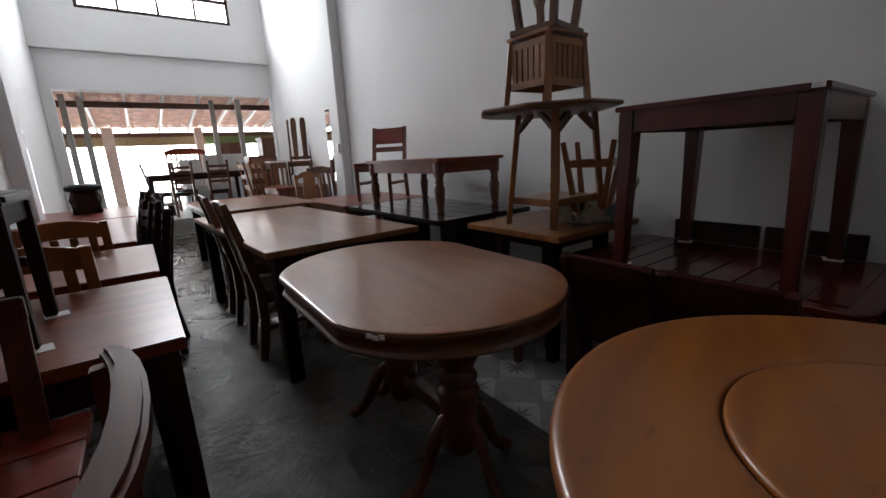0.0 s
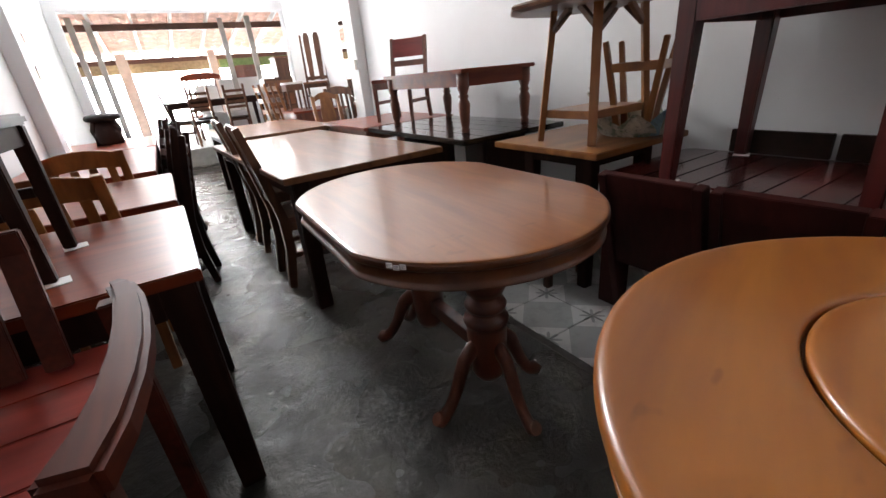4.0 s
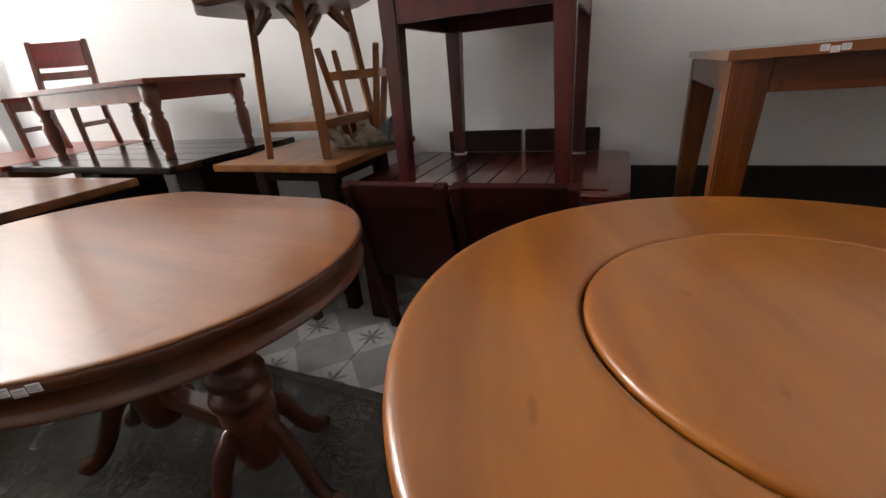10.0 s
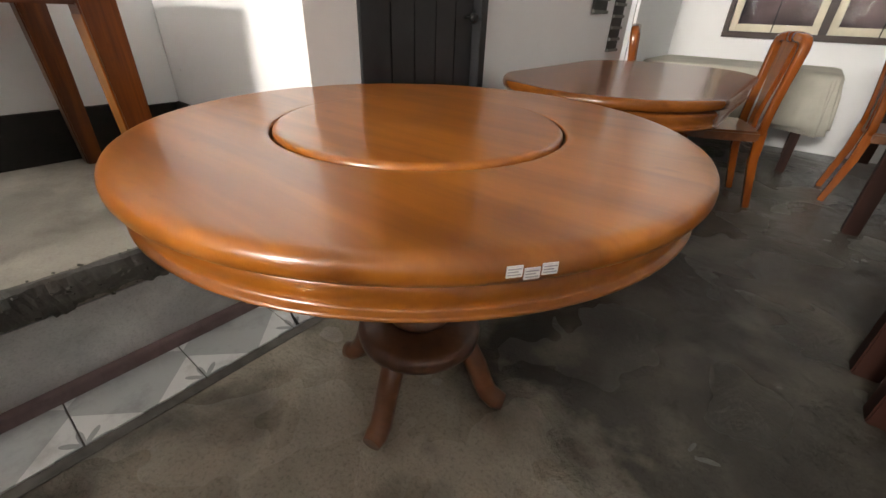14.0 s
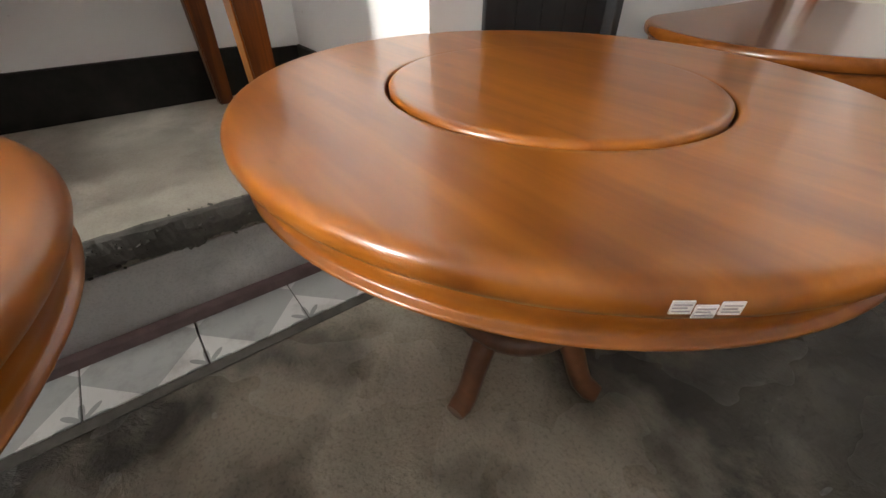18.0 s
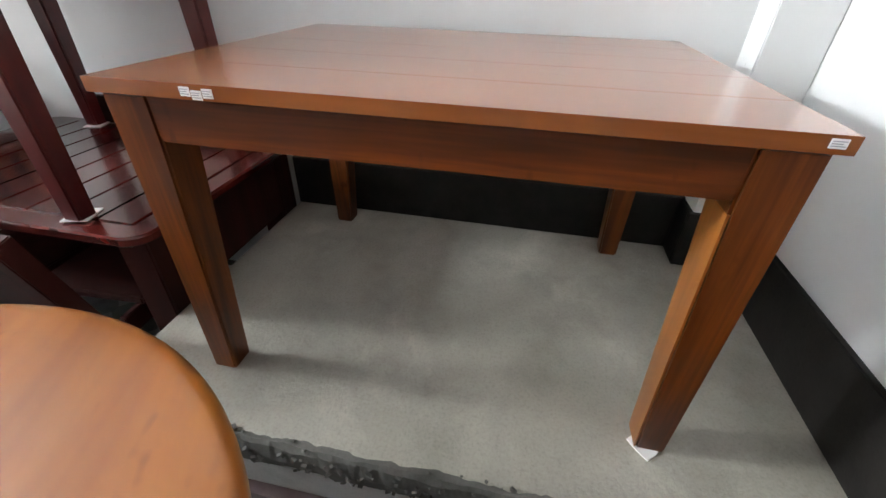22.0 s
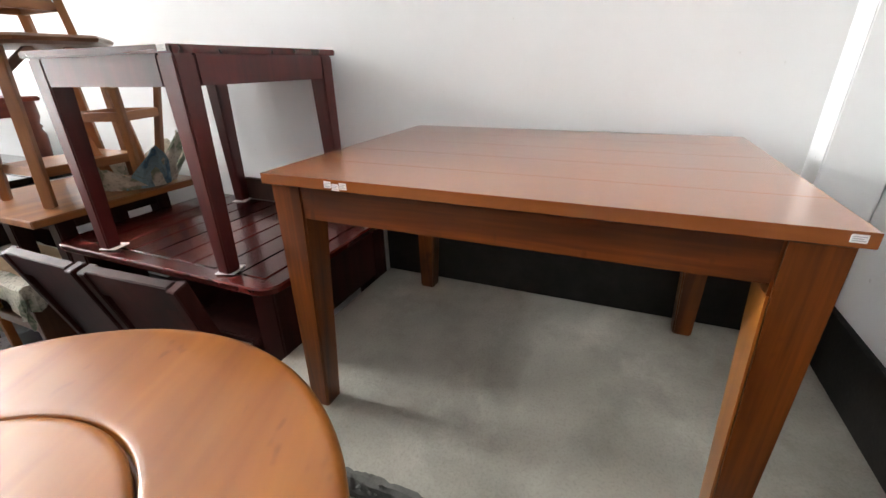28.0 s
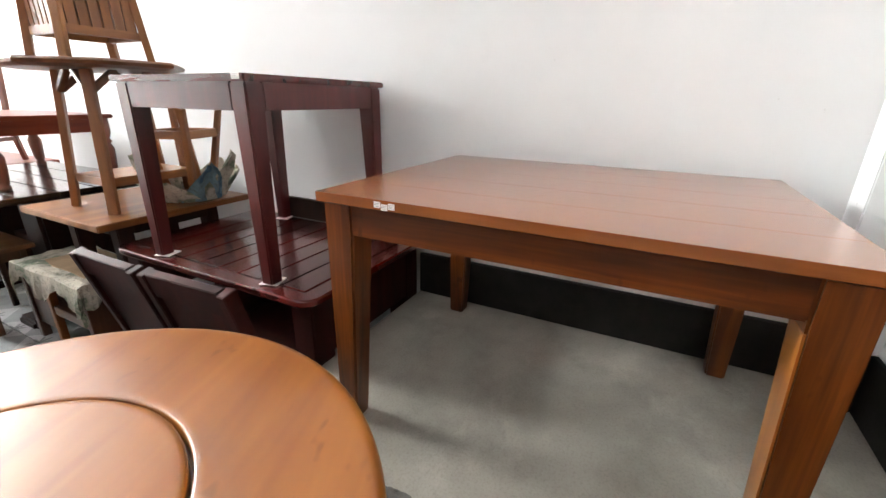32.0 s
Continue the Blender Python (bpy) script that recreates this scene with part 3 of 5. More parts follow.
# back window: dark frame, cream casements, bars
win = thing("window_1", 0, BY, 0, 0, "barred window with cream casements in a dark frame", "window", kind="structure")
for q in ((WX0 - 0.04, WZ0 - 0.05, WX1 + 0.04, WZ0), (WX0 - 0.04, WZ1, WX1 + 0.04, WZ1 + 0.05), (WX0 - 0.04, WZ0, WX0, WZ1), (WX1, WZ0, WX1 + 0.04, WZ1), (-2.33, WZ0, -2.27, WZ1)):
    part("window_frame", Build().box(q[0], -0.06, q[1], q[2], 0.02, q[3]), dark_x, win)
for x0, x1 in ((WX0, -2.33), (-2.27, WX1)):
    cas = part("casement", Build().box(x0, -0.07, WZ0, x0 + 0.055, -0.03, WZ1).box(x1 - 0.055, -0.07, WZ0, x1, -0.03, WZ1).box(x0 + 0.055, -0.07, WZ0, x1 - 0.055, -0.03, WZ0 + 0.06).box(x0 + 0.055, -0.07, WZ1 - 0.06, x1 - 0.055, -0.03, WZ1), cream_paint, win, "cream painted casement")
    p = part("pane", Build().box(x0 + 0.05, -0.054, WZ0 + 0.05, x1 - 0.05, -0.05, WZ1 - 0.05), glass_mat, cas, bevel=0)
    p.visible_shadow = False
    xm = (x0 + x1) / 2
    for a, c in (((xm, WZ0), (xm, WZ1)), ((x0, 1.2), (x1, 1.2)), ((x0, 1.6), (x1, 1.6)), ((x0 + 0.05, 1.2), (xm, 1.42)), ((xm, 1.42), (x1 - 0.05, 1.2)), ((x0 + 0.05, 1.6), (xm, 1.42)), ((xm, 1.42), (x1 - 0.05, 1.6))):
        part("bar", Build().bar((a[0], -0.015, a[1]), (c[0], -0.015, c[1]), 0.008, 0.008, up=(0, 1, 0)), black_iron, win, "thin iron bar", 0)
structure("window_reveal_screen", Build().box(WX0 - 0.5, BY - 1.0, 0.3, WX1 + 0.5, BY - 0.98, 2.6), plain_mat("brown_far_wall", (0.13, 0.088, 0.088), 0.9, 0, 0.35, 3), "brownish wall seen through the back window", "wall")
# high window over the shop front
hwin = thing("window_2", 0, FY, 0, 0, "high window with dark bars and pale panes", "window", kind="structure")
for q in ((HW0, HZ0, HW1, HZ0 + 0.05), (HW0, HZ1 - 0.05, HW1, HZ1), (HW0, HZ0, HW0 + 0.05, HZ1), (HW1 - 0.05, HZ0, HW1, HZ1), (HW0, 4.06, HW1, 4.12)):
    part("window_frame", Build().box(q[0], 0.0, q[1], q[2], 0.06, q[3]), dark_x, hwin)
for k in range(1, 4):
    x = HW0 + k * (HW1 - HW0) / 4
    part("mullion", Build().box(x - 0.02, 0.005, HZ0 + 0.05, x + 0.02, 0.055, HZ1 - 0.05), dark_x, hwin)

# ---- outdoors: raised veranda, tiled roof, bright yard ----
structure("ground", Build().box(-120, 10.6, -0.5, 120, 200, -0.02), soil, "bright sunlit gravel yard", "ground")
ver = structure("veranda_floor", Build().box(-6, FY, -0.15, 3, 15.6, 0.30), concrete("veranda_cement", (0.26, 0.25, 0.23), (0.42, 0.41, 0.38), 0.5), "grey cement veranda floor one step up", "floor", 0.01)
# two glowing panels added outside, in place of bright yard and sky
structure("backdrop", Build().box(-9, 17.2, 0.2, 6, 17.25, 2.6), glow_mat, "glowing white panel standing in for the sunlit yard beyond the veranda", "backdrop")
structure("backdrop", Build().box(-3.2, 11.2, 3.2, 0, 11.25, 4.9), glow_mat, "glowing white panel standing in for the sky behind the high window", "backdrop")
roof = thing("veranda_roof", 0, 0, 0, 0, "lean-to veranda roof of terracotta tiles on brown rafters", "roof", kind="structure")
RY0, RZ0, RY1, RZ1 = 10.62, 3.05, 15.9, 2.30
slope = math.degrees(math.atan2(RZ1 - RZ0, RY1 - RY0))
rows_n, RL = 14, math.hypot(RY1 - RY0, RZ1 - RZ0)
tb = Build()
for j in range(rows_n):
    for i in range(36):
        x = -6.0 + i * 0.25
        tb.add([(x + 0.25 * k / 4, 0.0 if e == 0 else RL / rows_n * 1.08, 0.035 * math.sin(math.pi * k / 4) + (0.02 if e else 0.0) + th) for th in (0.0, 0.012) for e in (0, 1) for k in range(5)],
               [(k, k + 1, k + 6, k + 5) for k in range(4)] + [(10 + k, 15 + k, 16 + k, 11 + k) for k in range(4)] + [(5 + k, 6 + k, 16 + k, 15 + k) for k in range(4)],
               pose(0, RY0, RZ0, slope) @ Matrix.Translation((0, j * RL / rows_n, 0)))
part("tiles", tb, terracotta, roof, "rows of terracotta roof tiles seen from below", 0, kind="stuff")
for i in range(13):
    x = -5.8 + i * 0.68
    part("rafter", Build().box(x, 0, -0.10, x + 0.05, RL, -0.005, pose(0, RY0, RZ0, slope)), white_paint, roof, bevel=0)
for f in (0.42, 0.98):
    y, z = RY0 + f * (RY1 - RY0), RZ0 + f * (RZ1 - RZ0)
    part("purlin", Build().box(-6, y - 0.04, z - 0.22, 3, y + 0.04, z - 0.10), beam_brown, roof)
for x, y, w, hh, mat_, lab in ((-3.36, 12.6, 0.10, 2.42, post_grey, "slim pale post"), (-3.10, 12.7, 0.10, 2.40, post_grey, "slim pale post"), (-0.76, 12.7, 0.10, 2.40, post_grey, "slim pale post"), (-0.22, 12.6, 0.11, 2.42, post_grey, "slim pale post"), (-2.85, 15.4, 0.24, 2.0, pink_post, "peach painted column"), (-0.80, 15.4, 0.20, 2.0, pink_post, "peach painted column")):
    po = thing("veranda_post", x, y, 0.30, 0, lab + " holding up the veranda roof", "post")
    part("shaft", Build().box(-w / 2, -w / 2, 0, w / 2, w / 2, hh), mat_, po, bevel=0.006)
structure("blind", Build().box(-6, 15.78, 1.86, -0.6, 15.80, 2.16), plain_mat("bamboo_blind", (0.30, 0.24, 0.14), 0.8, 0, 0.25, 14), "rolled bamboo blind under the eave", "trim")
structure("blind", Build().box(-0.6, 15.78, 1.86, 3, 15.80, 2.16), plain_mat("green_blind", (0.14, 0.22, 0.08), 0.8, 0, 0.25, 14), "green canvas blind under the eave", "trim")


# ---- furniture makers ----
def rect_table(name, x, y, z, rz, w, l, h, top_mat, leg_mat, label, group="", thick=0.03, apron=0.09, leg=0.075, foot=0.055, inset=0.035, boards=1, side_apron=None):
    """Four-legged table: w along x, l along y, h its height."""
    t = thing(name, x, y, z, rz, label, "table", group)
    bw = w / boards
    for k in range(boards):
        x0 = -w / 2 + k * bw
        part("tabletop" if boards == 1 else "board", Build().box(x0 + (0.00025 if k else 0), -l / 2, h - thick, x0 + bw - (0.00025 if k < boards - 1 else 0), l / 2, h), top_mat, t, bevel=0.004 if boards == 1 else 0.0006)
    ax, ay = w / 2 - inset, l / 2 - inset
    for s in (-1, 1):
        part("apron", Build().box(s * (ax - 0.012) - 0.011, -ay + leg, h - thick - apron, s * (ax - 0.012) + 0.011, ay - leg, h - thick), side_apron or leg_mat, t)
        part("apron", Build().box(-ax + leg, s * (ay - 0.012) - 0.011, h - thick - apron, ax - leg, s * (ay - 0.012) + 0.011, h - thick), side_apron or leg_mat, t)
    d = (leg - foot) / 2
    # the taper is cut from the inner faces
    for sx in (-1, 1):
        for sy in (-1, 1):
            cx, cy = sx * (ax - leg / 2), sy * (ay - leg / 2)
            b = Build().slab([[(cx + i * r / 2 + sx * o, cy + j * r / 2 + sy * o, zz) for i, j in ((-1, -1), (1, -1), (1, 1), (-1, 1))] for r, zz, o in ((foot, 0, d), (leg, h - thick - apron, 0), (leg, h - thick, 0))])
            part("leg", b, leg_mat, t, bevel=0.005)
    return t


def outline(w, l, n=144):
    """Half-widths w (x) and l (y): straight long sides, round ends."""
    pts = []
    for k in range(n):
        a = 2 * math.pi * k / n
        c, s = math.cos(a), math.sin(a)
        # end arcs about (0, +-cy), flat long sides
        big = w * 1.04
        cy = l - big
        r = w / max(abs(c), 1e-6)
        if abs(r * s) > cy + math.sqrt(big * big - w * w):
            q = cy * abs(s)
            r = q + math.sqrt(q * q - cy * cy + big * big)
        pts.append((r * c, r * s))
    return pts


def round_outline(r, n=128):
    return [(r * math.cos(2 * math.pi * k / n), r * math.sin(2 * math.pi * k / n)) for k in range(n)]


def ring(pts, inset, z):
    out = []
    for x, y in pts:
        d = math.hypot(x, y)
        out.append((x * (d - inset) / d, y * (d - inset) / d, z))
    return out


def moulded_top(t, pts, h, mat, susan=0.0, apron_mat=None, deep=1.0, thin=False, off=0.0):
    """Thick top with a rounded nose, and below it a moulded apron."""
    nose = [(0.04, -0.0405), (0.022, -0.040), (0.010, -0.0385), (0.003, -0.034), (0.0, -0.027), (0.0, -0.018), (0.002, -0.011), (0.006, -0.0055), (0.012, -0.002), (0.019, -0.0004), (0.026, 0.0), (0.034, 0.0)]
    if thin:
        nose = [(0.02, -0.0055), (0.004, -0.0048), (0.0015, -0.0035), (0.004, -0.0014), (0.008, -0.0003), (0.014, 0.0), (0.03, 0.0)]
        # edge split from the top so that its shade can be coloured in
        part("edge_moulding", Build().slab([ring(pts, i, h + z) for i, z in ((0.04, -0.0275), (0.012, -0.027), (0.004, -0.0255), (0.0, -0.021), (0.0, -0.010), (0.0015, -0.006), (0.006, -0.005), (0.02, -0.005))]), apron_mat, t, "moulded edge, its shade put into the dark brown", 0, True)
    if susan:
        b = Build()
        rings = [ring(pts, i, h + z) for i, z in nose]
        n = len(pts)
        inner = [[(x * r / math.hypot(x, y), off + y * r / math.hypot(x, y), z) for x, y in pts] for r, z in ((susan + 0.022, h), (susan + 0.010, h), (susan + 0.006, h - 0.0015), (susan + 0.004, h - 0.006), (susan + 0.0035, h - 0.03))]
        rings += inner
        vs = [p for r in rings for p in r]
        fs = [tuple(reversed(range(n)))]
        for i in range(len(rings) - 1):
            for k in range(n):
                a, c = i * n + k, i * n + (k + 1) % n
                fs.append((a, c, c + n, a + n))
        fs.append(tuple(range((len(rings) - 1) * n, len(rings) * n)))
        b.add(vs, fs)
        part("tabletop", b, mat, t, bevel=0, smooth=True)
        disc = Build().slab([[(x * r / math.hypot(x, y), off + y * r / math.hypot(x, y), h + z) for x, y in pts] for r, z in ((susan - 0.004, -0.028), (susan - 0.001, -0.006), (susan - 0.002, 0.001), (susan - 0.006, 0.0045), (susan - 0.012, 0.006), (susan - 0.02, 0.006))])
        part("turntable", disc, mat, t, "flush round turntable in the middle", 0, True)
    else:
        part("tabletop", Build().slab([ring(pts, i, h + z) for i, z in nose]), mat, t, bevel=0, smooth=True)
    ap = [(0.07, -0.1055), (0.05, -0.105), (0.026, -0.1045), (0.019, -0.103), (0.016, -0.100), (0.016, -0.097), (0.019, -0.094), (0.024, -0.092), (0.027, -0.088), (0.026, -0.075), (0.025, -0.056), (0.030, -0.050), (0.033, -0.046), (0.030, -0.0415)]
    if thin:
        ap = [(0.06, -0.080), (0.03, -0.0795), (0.012, -0.0785), (0.006, -0.075), (0.006, -0.071), (0.010, -0.067), (0.016, -0.064), (0.018, -0.060), (0.018, -0.036), (0.016, -0.031), (0.013, -0.0276)]
    part("apron", Build().slab([ring(pts, i, h - 0.041 + (z + 0.041) * deep) for i, z in ap] if not thin else [ring(pts, i, h + z) for i, z in ap]), apron_mat or mat, t, "moulded apron under the top", 0, True)


def pedestal(t, x, y, h, mat, feet, base=True, reach=1.0, leg_mat=None):
    """Turned column with curved legs in the directions given (degrees)."""
    if base:
        prof = [(0.03, 0.16), (0.07, 0.165), (0.07, 0.26), (0.085, 0.27), (0.092, 0.285), (0.085, 0.30), (0.066, 0.31), (0.062, 0.34), (0.078, 0.355), (0.082, 0.37), (0.074, 0.385), (0.056, 0.40), (0.055, 0.44), (0.07, 0.47), (0.078, 0.54), (0.078, h)]
    else:
        prof = [(0.02, 0.12), (0.05, 0.125), (0.062, 0.15), (0.066, 0.20), (0.070, 0.26), (0.072, 0.33), (0.066, 0.345), (0.078, 0.355), (0.082, 0.37), (0.076, 0.385), (0.056, 0.393), (0.053, 0.405), (0.070, 0.415), (0.075, 0.43), (0.068, 0.445), (0.050, 0.455), (0.050, 0.47), (0.066, 0.48), (0.080, 0.51), (0.086, 0.55), (0.080, 0.59), (0.064, 0.62), (0.060, 0.635), (0.078, 0.645), (0.08, h)]
    part("column", Build().lathe(prof, x, y, 36), mat, t, "turned column", 0, True)
    if base:
        part("collar", Build().lathe([(0.05, 0.19), (0.155, 0.195), (0.168, 0.205), (0.172, 0.222), (0.168, 0.238), (0.15, 0.25), (0.06, 0.256)], x, y, 48), mat, t, "round collar plate", 0, True)
    for a in feet:
        c, s = math.cos(radians(a)), math.sin(radians(a))
        if base:
            rz_, ws, hs = ((0.05, 0.205), (0.11, 0.20), (0.15, 0.185), (0.175, 0.14), (0.195, 0.09), (0.215, 0.05), (0.24, 0.032), (0.265, 0.028)), (0.06, 0.062, 0.062, 0.06, 0.058, 0.06, 0.062, 0.05), (0.06, 0.062, 0.064, 0.062, 0.06, 0.06, 0.058, 0.05)
        else:
            rz_, ws, hs = ((0.03, 0.27), (0.075, 0.265), (0.115, 0.23), (0.14, 0.18), (0.165, 0.12), (0.195, 0.07), (0.225, 0.04), (0.25, 0.033), (0.268, 0.045)), (0.046, 0.046, 0.044, 0.042, 0.04, 0.04, 0.044, 0.054, 0.044), (0.075, 0.07, 0.062, 0.054, 0.05, 0.048, 0.052, 0.066, 0.046)
        path = [(x + c * r * reach, y + s * r * reach, z) for r, z in rz_]
        part("leg", Build().sweep(path, list(ws), list(hs), sides=12), leg_mat or mat, t, "curved foot", 0, True)


def chair(name, x, y, z, rz, label, wood_up, seat_mat, group="", style="slats", w=0.42, d=0.42, sh=0.45, h=0.98, lean=0.09, post=0.04, stretch=True):
    """A chair that faces local +y, its back at -y."""
    t = thing(name, x, y, z, rz, label, "chair", group)
    part("seat", Build().box(-w / 2, -d / 2 + 0.02, sh - 0.03, w / 2, d / 2, sh), seat_mat, t, bevel=0.008)
    for s in (-1, 1):
        px = s * (w / 2 - post / 2)
        part("front_leg", Build().bar((px, d / 2 - 0.03, 0), (px, d / 2 - 0.03, sh - 0.03), post * 0.8, post * 0.8, post, post, up=(0, 1, 0)), wood_up, t)
        part("back_post", Build().sweep([(px, -d / 2 - 0.03, 0), (px, -d / 2 + 0.01, sh * 0.55), (px, -d / 2 + 0.01, sh), (px, -d / 2 - lean * 0.4, sh + (h - sh) * 0.5), (px, -d / 2 - lean, h)], post, [post * 0.9, post * 1.1, post * 1.1, post, post * 0.75], up=(0, 1, 0)), wood_up, t)
        part("side_rail", Build().box(px - 0.01, -d / 2 + 0.03, sh - 0.085, px + 0.01, d / 2 - 0.05, sh - 0.03), wood_up, t)
        if stretch:
            part("stretcher", Build().box(px - 0.01, -d / 2 + 0.02, sh * 0.42, px + 0.01, d / 2 - 0.05, sh * 0.42 + 0.03), wood_up, t)
    part("front_rail", Build().box(-w / 2 + post, d / 2 - 0.045, sh - 0.085, w / 2 - post, d / 2 - 0.02, sh - 0.03), wood_up, t)
    iw = w / 2 - post

    def back_y(zz):
        f = max(0.0, (zz - sh) / (h - sh))
        return -d / 2 + 0.01 - lean * f * (0.6 + 0.4 * f)

    def rail(nm, z0, z1, arch=0.0, th=0.02, mat=None):
        n = 8
        vs = []
        for e in (0, 1):
            for k in range(n + 1):
                u = -1 + 2 * k / n
                top = z1 + arch * (1 - u * u) if e else z0 + arch * 0.6 * (1 - u * u)
                for q in (-th / 2, th / 2):
                    vs.append((u * iw, back_y(top) + q - 0.02 * (1 - u * u), top))
        fs = []
        m2 = 2 * (n + 1)
        for k in range(n):
            a = 2 * k
            fs += [(a, a + 2, a + 3, a + 1), (m2 + a, m2 + a + 1, m2 + a + 3, m2 + a + 2), (a, m2 + a, m2 + a + 2, a + 2), (a + 1, a + 3, m2 + a + 3, m2 + a + 1)]
        fs += [(0, 1, m2 + 1, m2), (2 * n, m2 + 2 * n, m2 + 2 * n + 1, 2 * n + 1)]
        part(nm, Build().add(vs, fs), mat or wood_up, t, bevel=0.003)

    if style == "ladder":
        for k in range(4):
            z0 = sh + 0.16 + k * (h - sh - 0.2) / 4
            rail("slat", z0, z0 + 0.05)
    elif style == "slats":
        rail("top_rail", h - 0.10, h - 0.01, 0.03)
        rail("low_rail", sh + 0.10, sh + 0.15)
        for k in range(4):
            px = -iw + (k + 0.5) * 2 * iw / 4
            part("slat", Build().bar((px, back_y(sh + 0.15) - 0.012, sh + 0.14), (px, back_y(h - 0.1) - 0.016, h - 0.085), 0.038, 0.014, up=(0, 1, 0)), wood_up, t)
    elif style == "panel":
        rail("top_rail", h - 0.12, h - 0.005)
        rail("panel", sh + 0.06, h - 0.12, 0, 0.012)
    elif style == "redtop":
        rail("top_panel", h - 0.17, h - 0.01, 0, 0.022, panel_red)
        rail("low_rail", sh + 0.10, sh + 0.15)
    elif style == "tall":
        rail("top_rail", h - 0.07, h - 0.005, 0.01)
        part("splat", Build().bar((0, back_y(sh) - 0.01, sh), (0, back_y(h - 0.06) - 0.014, h - 0.05), 0.17, 0.014, up=(0, 1, 0)), wood_up, t)
    elif style == "twin":
        rail("top_rail", sh + 0.03, sh + 0.08)
        for k in (-1, 1):
            part("back_board", Build().sweep([(k * 0.075, back_y(zz) - 0.012, zz) for zz in (sh + 0.02, sh + 0.2, sh + 0.45, h - 0.03, h + 0.03)], [0.07, 0.075, 0.09, 0.09, 0.055], 0.016, up=(0, 1, 0)), wood_up, t, "tall curved back board")
    elif style == "vase":
        rail("top_rail", h - 0.06, h - 0.01, 0.05)
        part("splat", Build().sweep([(0, back_y(zz) - 0.012, zz) for zz in (sh, sh + 0.12, sh + 0.25, sh + 0.36, h - 0.02)], [0.10, 0.08, 0.15, 0.19, 0.12], 0.014, up=(0, 1, 0)), wood_up, t)
    return t


def arched_chair(name, x, y, z, rz, label, wood_up, seat_mat, group="", h=0.965, sh=0.46):
    """Dining chair with an arched loop back, carved splat and cabriole legs; faces local +y."""
    t = thing(name, x, y, z, rz, label, "chair", group)
    part("seat", Build().slab([[(-0.21, -0.2, zz), (0.21, -0.2, zz), (0.24, 0.1, zz), (0.2, 0.24, zz), (-0.2, 0.24, zz), (-0.24, 0.1, zz)] for zz in (sh - 0.06, sh)]), seat_mat, t, bevel=0.012)
    for s in (-1, 1):
        part("front_leg", Build().sweep([(s * 0.2, 0.2, sh - 0.05), (s * 0.225, 0.225, sh - 0.13), (s * 0.2, 0.2, 0.22), (s * 0.185, 0.185, 0.1), (s * 0.2, 0.205, 0.03), (s * 0.205, 0.215, 0.0)], [0.06, 0.062, 0.045, 0.035, 0.05, 0.055], [0.06, 0.062, 0.045, 0.035, 0.05, 0.055], up=(0, 1, 0), sides=10), wood_up, t, "curved leg", 0, True)
        part("back_leg", Build().sweep([(s * 0.18, -0.20, sh), (s * 0.18, -0.215, 0.28), (s * 0.18, -0.27, 0.0)], 0.04, [0.05, 0.045, 0.035], up=(0, 1, 0)), wood_up, t)
    def back(zz):
        return -0.20 - 0.04 * max(0.0, (zz - sh) / (h - sh)) ** 1.3

    def crest(px):
        return h + 0.004 - 0.45 * px * px

    for s in (-1, 1):
        path = [(s * q, crest(q) - 0.026) for q in (0.035, 0.037, 0.06, 0.09, 0.12, 0.145)] + [(s * px, h + dz) for px, dz in ((0.166, -0.042), (0.180, -0.058), (0.188, -0.080), (0.190, -0.11), (0.187, -0.17), (0.182, -0.25), (0.178, -0.33))] + [(s * 0.178, sh + 0.08), (s * 0.18, sh - 0.02)]
        part("back_post", Build().sweep([(px, back(zz), zz) for px, zz in path], [0.044, 0.051, 0.052, 0.052, 0.052, 0.052, 0.051, 0.050, 0.048, 0.046, 0.044, 0.042, 0.040, 0.040, 0.042], [0.046, 0.054, 0.055, 0.055, 0.055, 0.055, 0.055, 0.054, 0.053, 0.051, 0.048, 0.045, 0.044, 0.044, 0.046], (0, 1, 0), 20, 0.55), wood_up, t, "crest rail running into a curved back post", 0, True)
    part("crest_block", Build().sweep([(px, back(crest(px)), crest(px) - 0.028) for px in (0.034, 0.032, 0.02, 0.0, -0.02, -0.032, -0.034)], [0.046, 0.054, 0.056, 0.057, 0.056, 0.054, 0.046], [0.048, 0.056, 0.058, 0.058, 0.058, 0.056, 0.048], (0, 1, 0), 20, 0.55), wood_up, t, "carved middle block of the crest", 0, True)
    part("splat", Build().sweep([(0, back(zz), zz) for zz in (sh - 0.02, sh + 0.06, sh + 0.14, sh + 0.22, sh + 0.30, h - 0.14, h - 0.08, h - 0.035)], [0.10, 0.085, 0.10, 0.14, 0.17, 0.175, 0.19, 0.21], 0.026, up=(0, 1, 0)), wood_up, t, "wide carved splat", 0.009)
    return t


# ---- the near hall: round tables, oval table, table on the platform ----
r1 = thing("round_table", -1.639, 1.375, 0, 20, "round honey teak dining table with a flush turntable", "table", "round dining tables")
moulded_top(r1, round_outline(0.558), 0.78, teak, 0.290, None, 0.85, off=0.006)
# column and collar darker than the feet: shade under the top put into the colour
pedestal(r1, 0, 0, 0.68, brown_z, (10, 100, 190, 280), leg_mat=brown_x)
r2 = thing("round_table", -1.699, 0.080, 0, 0, "larger round teak dining table with a turntable and price stickers", "table", "round dining tables")
moulded_top(r2, round_outline(0.570), 0.79, teak_deep, 0.302, None, 0.85)
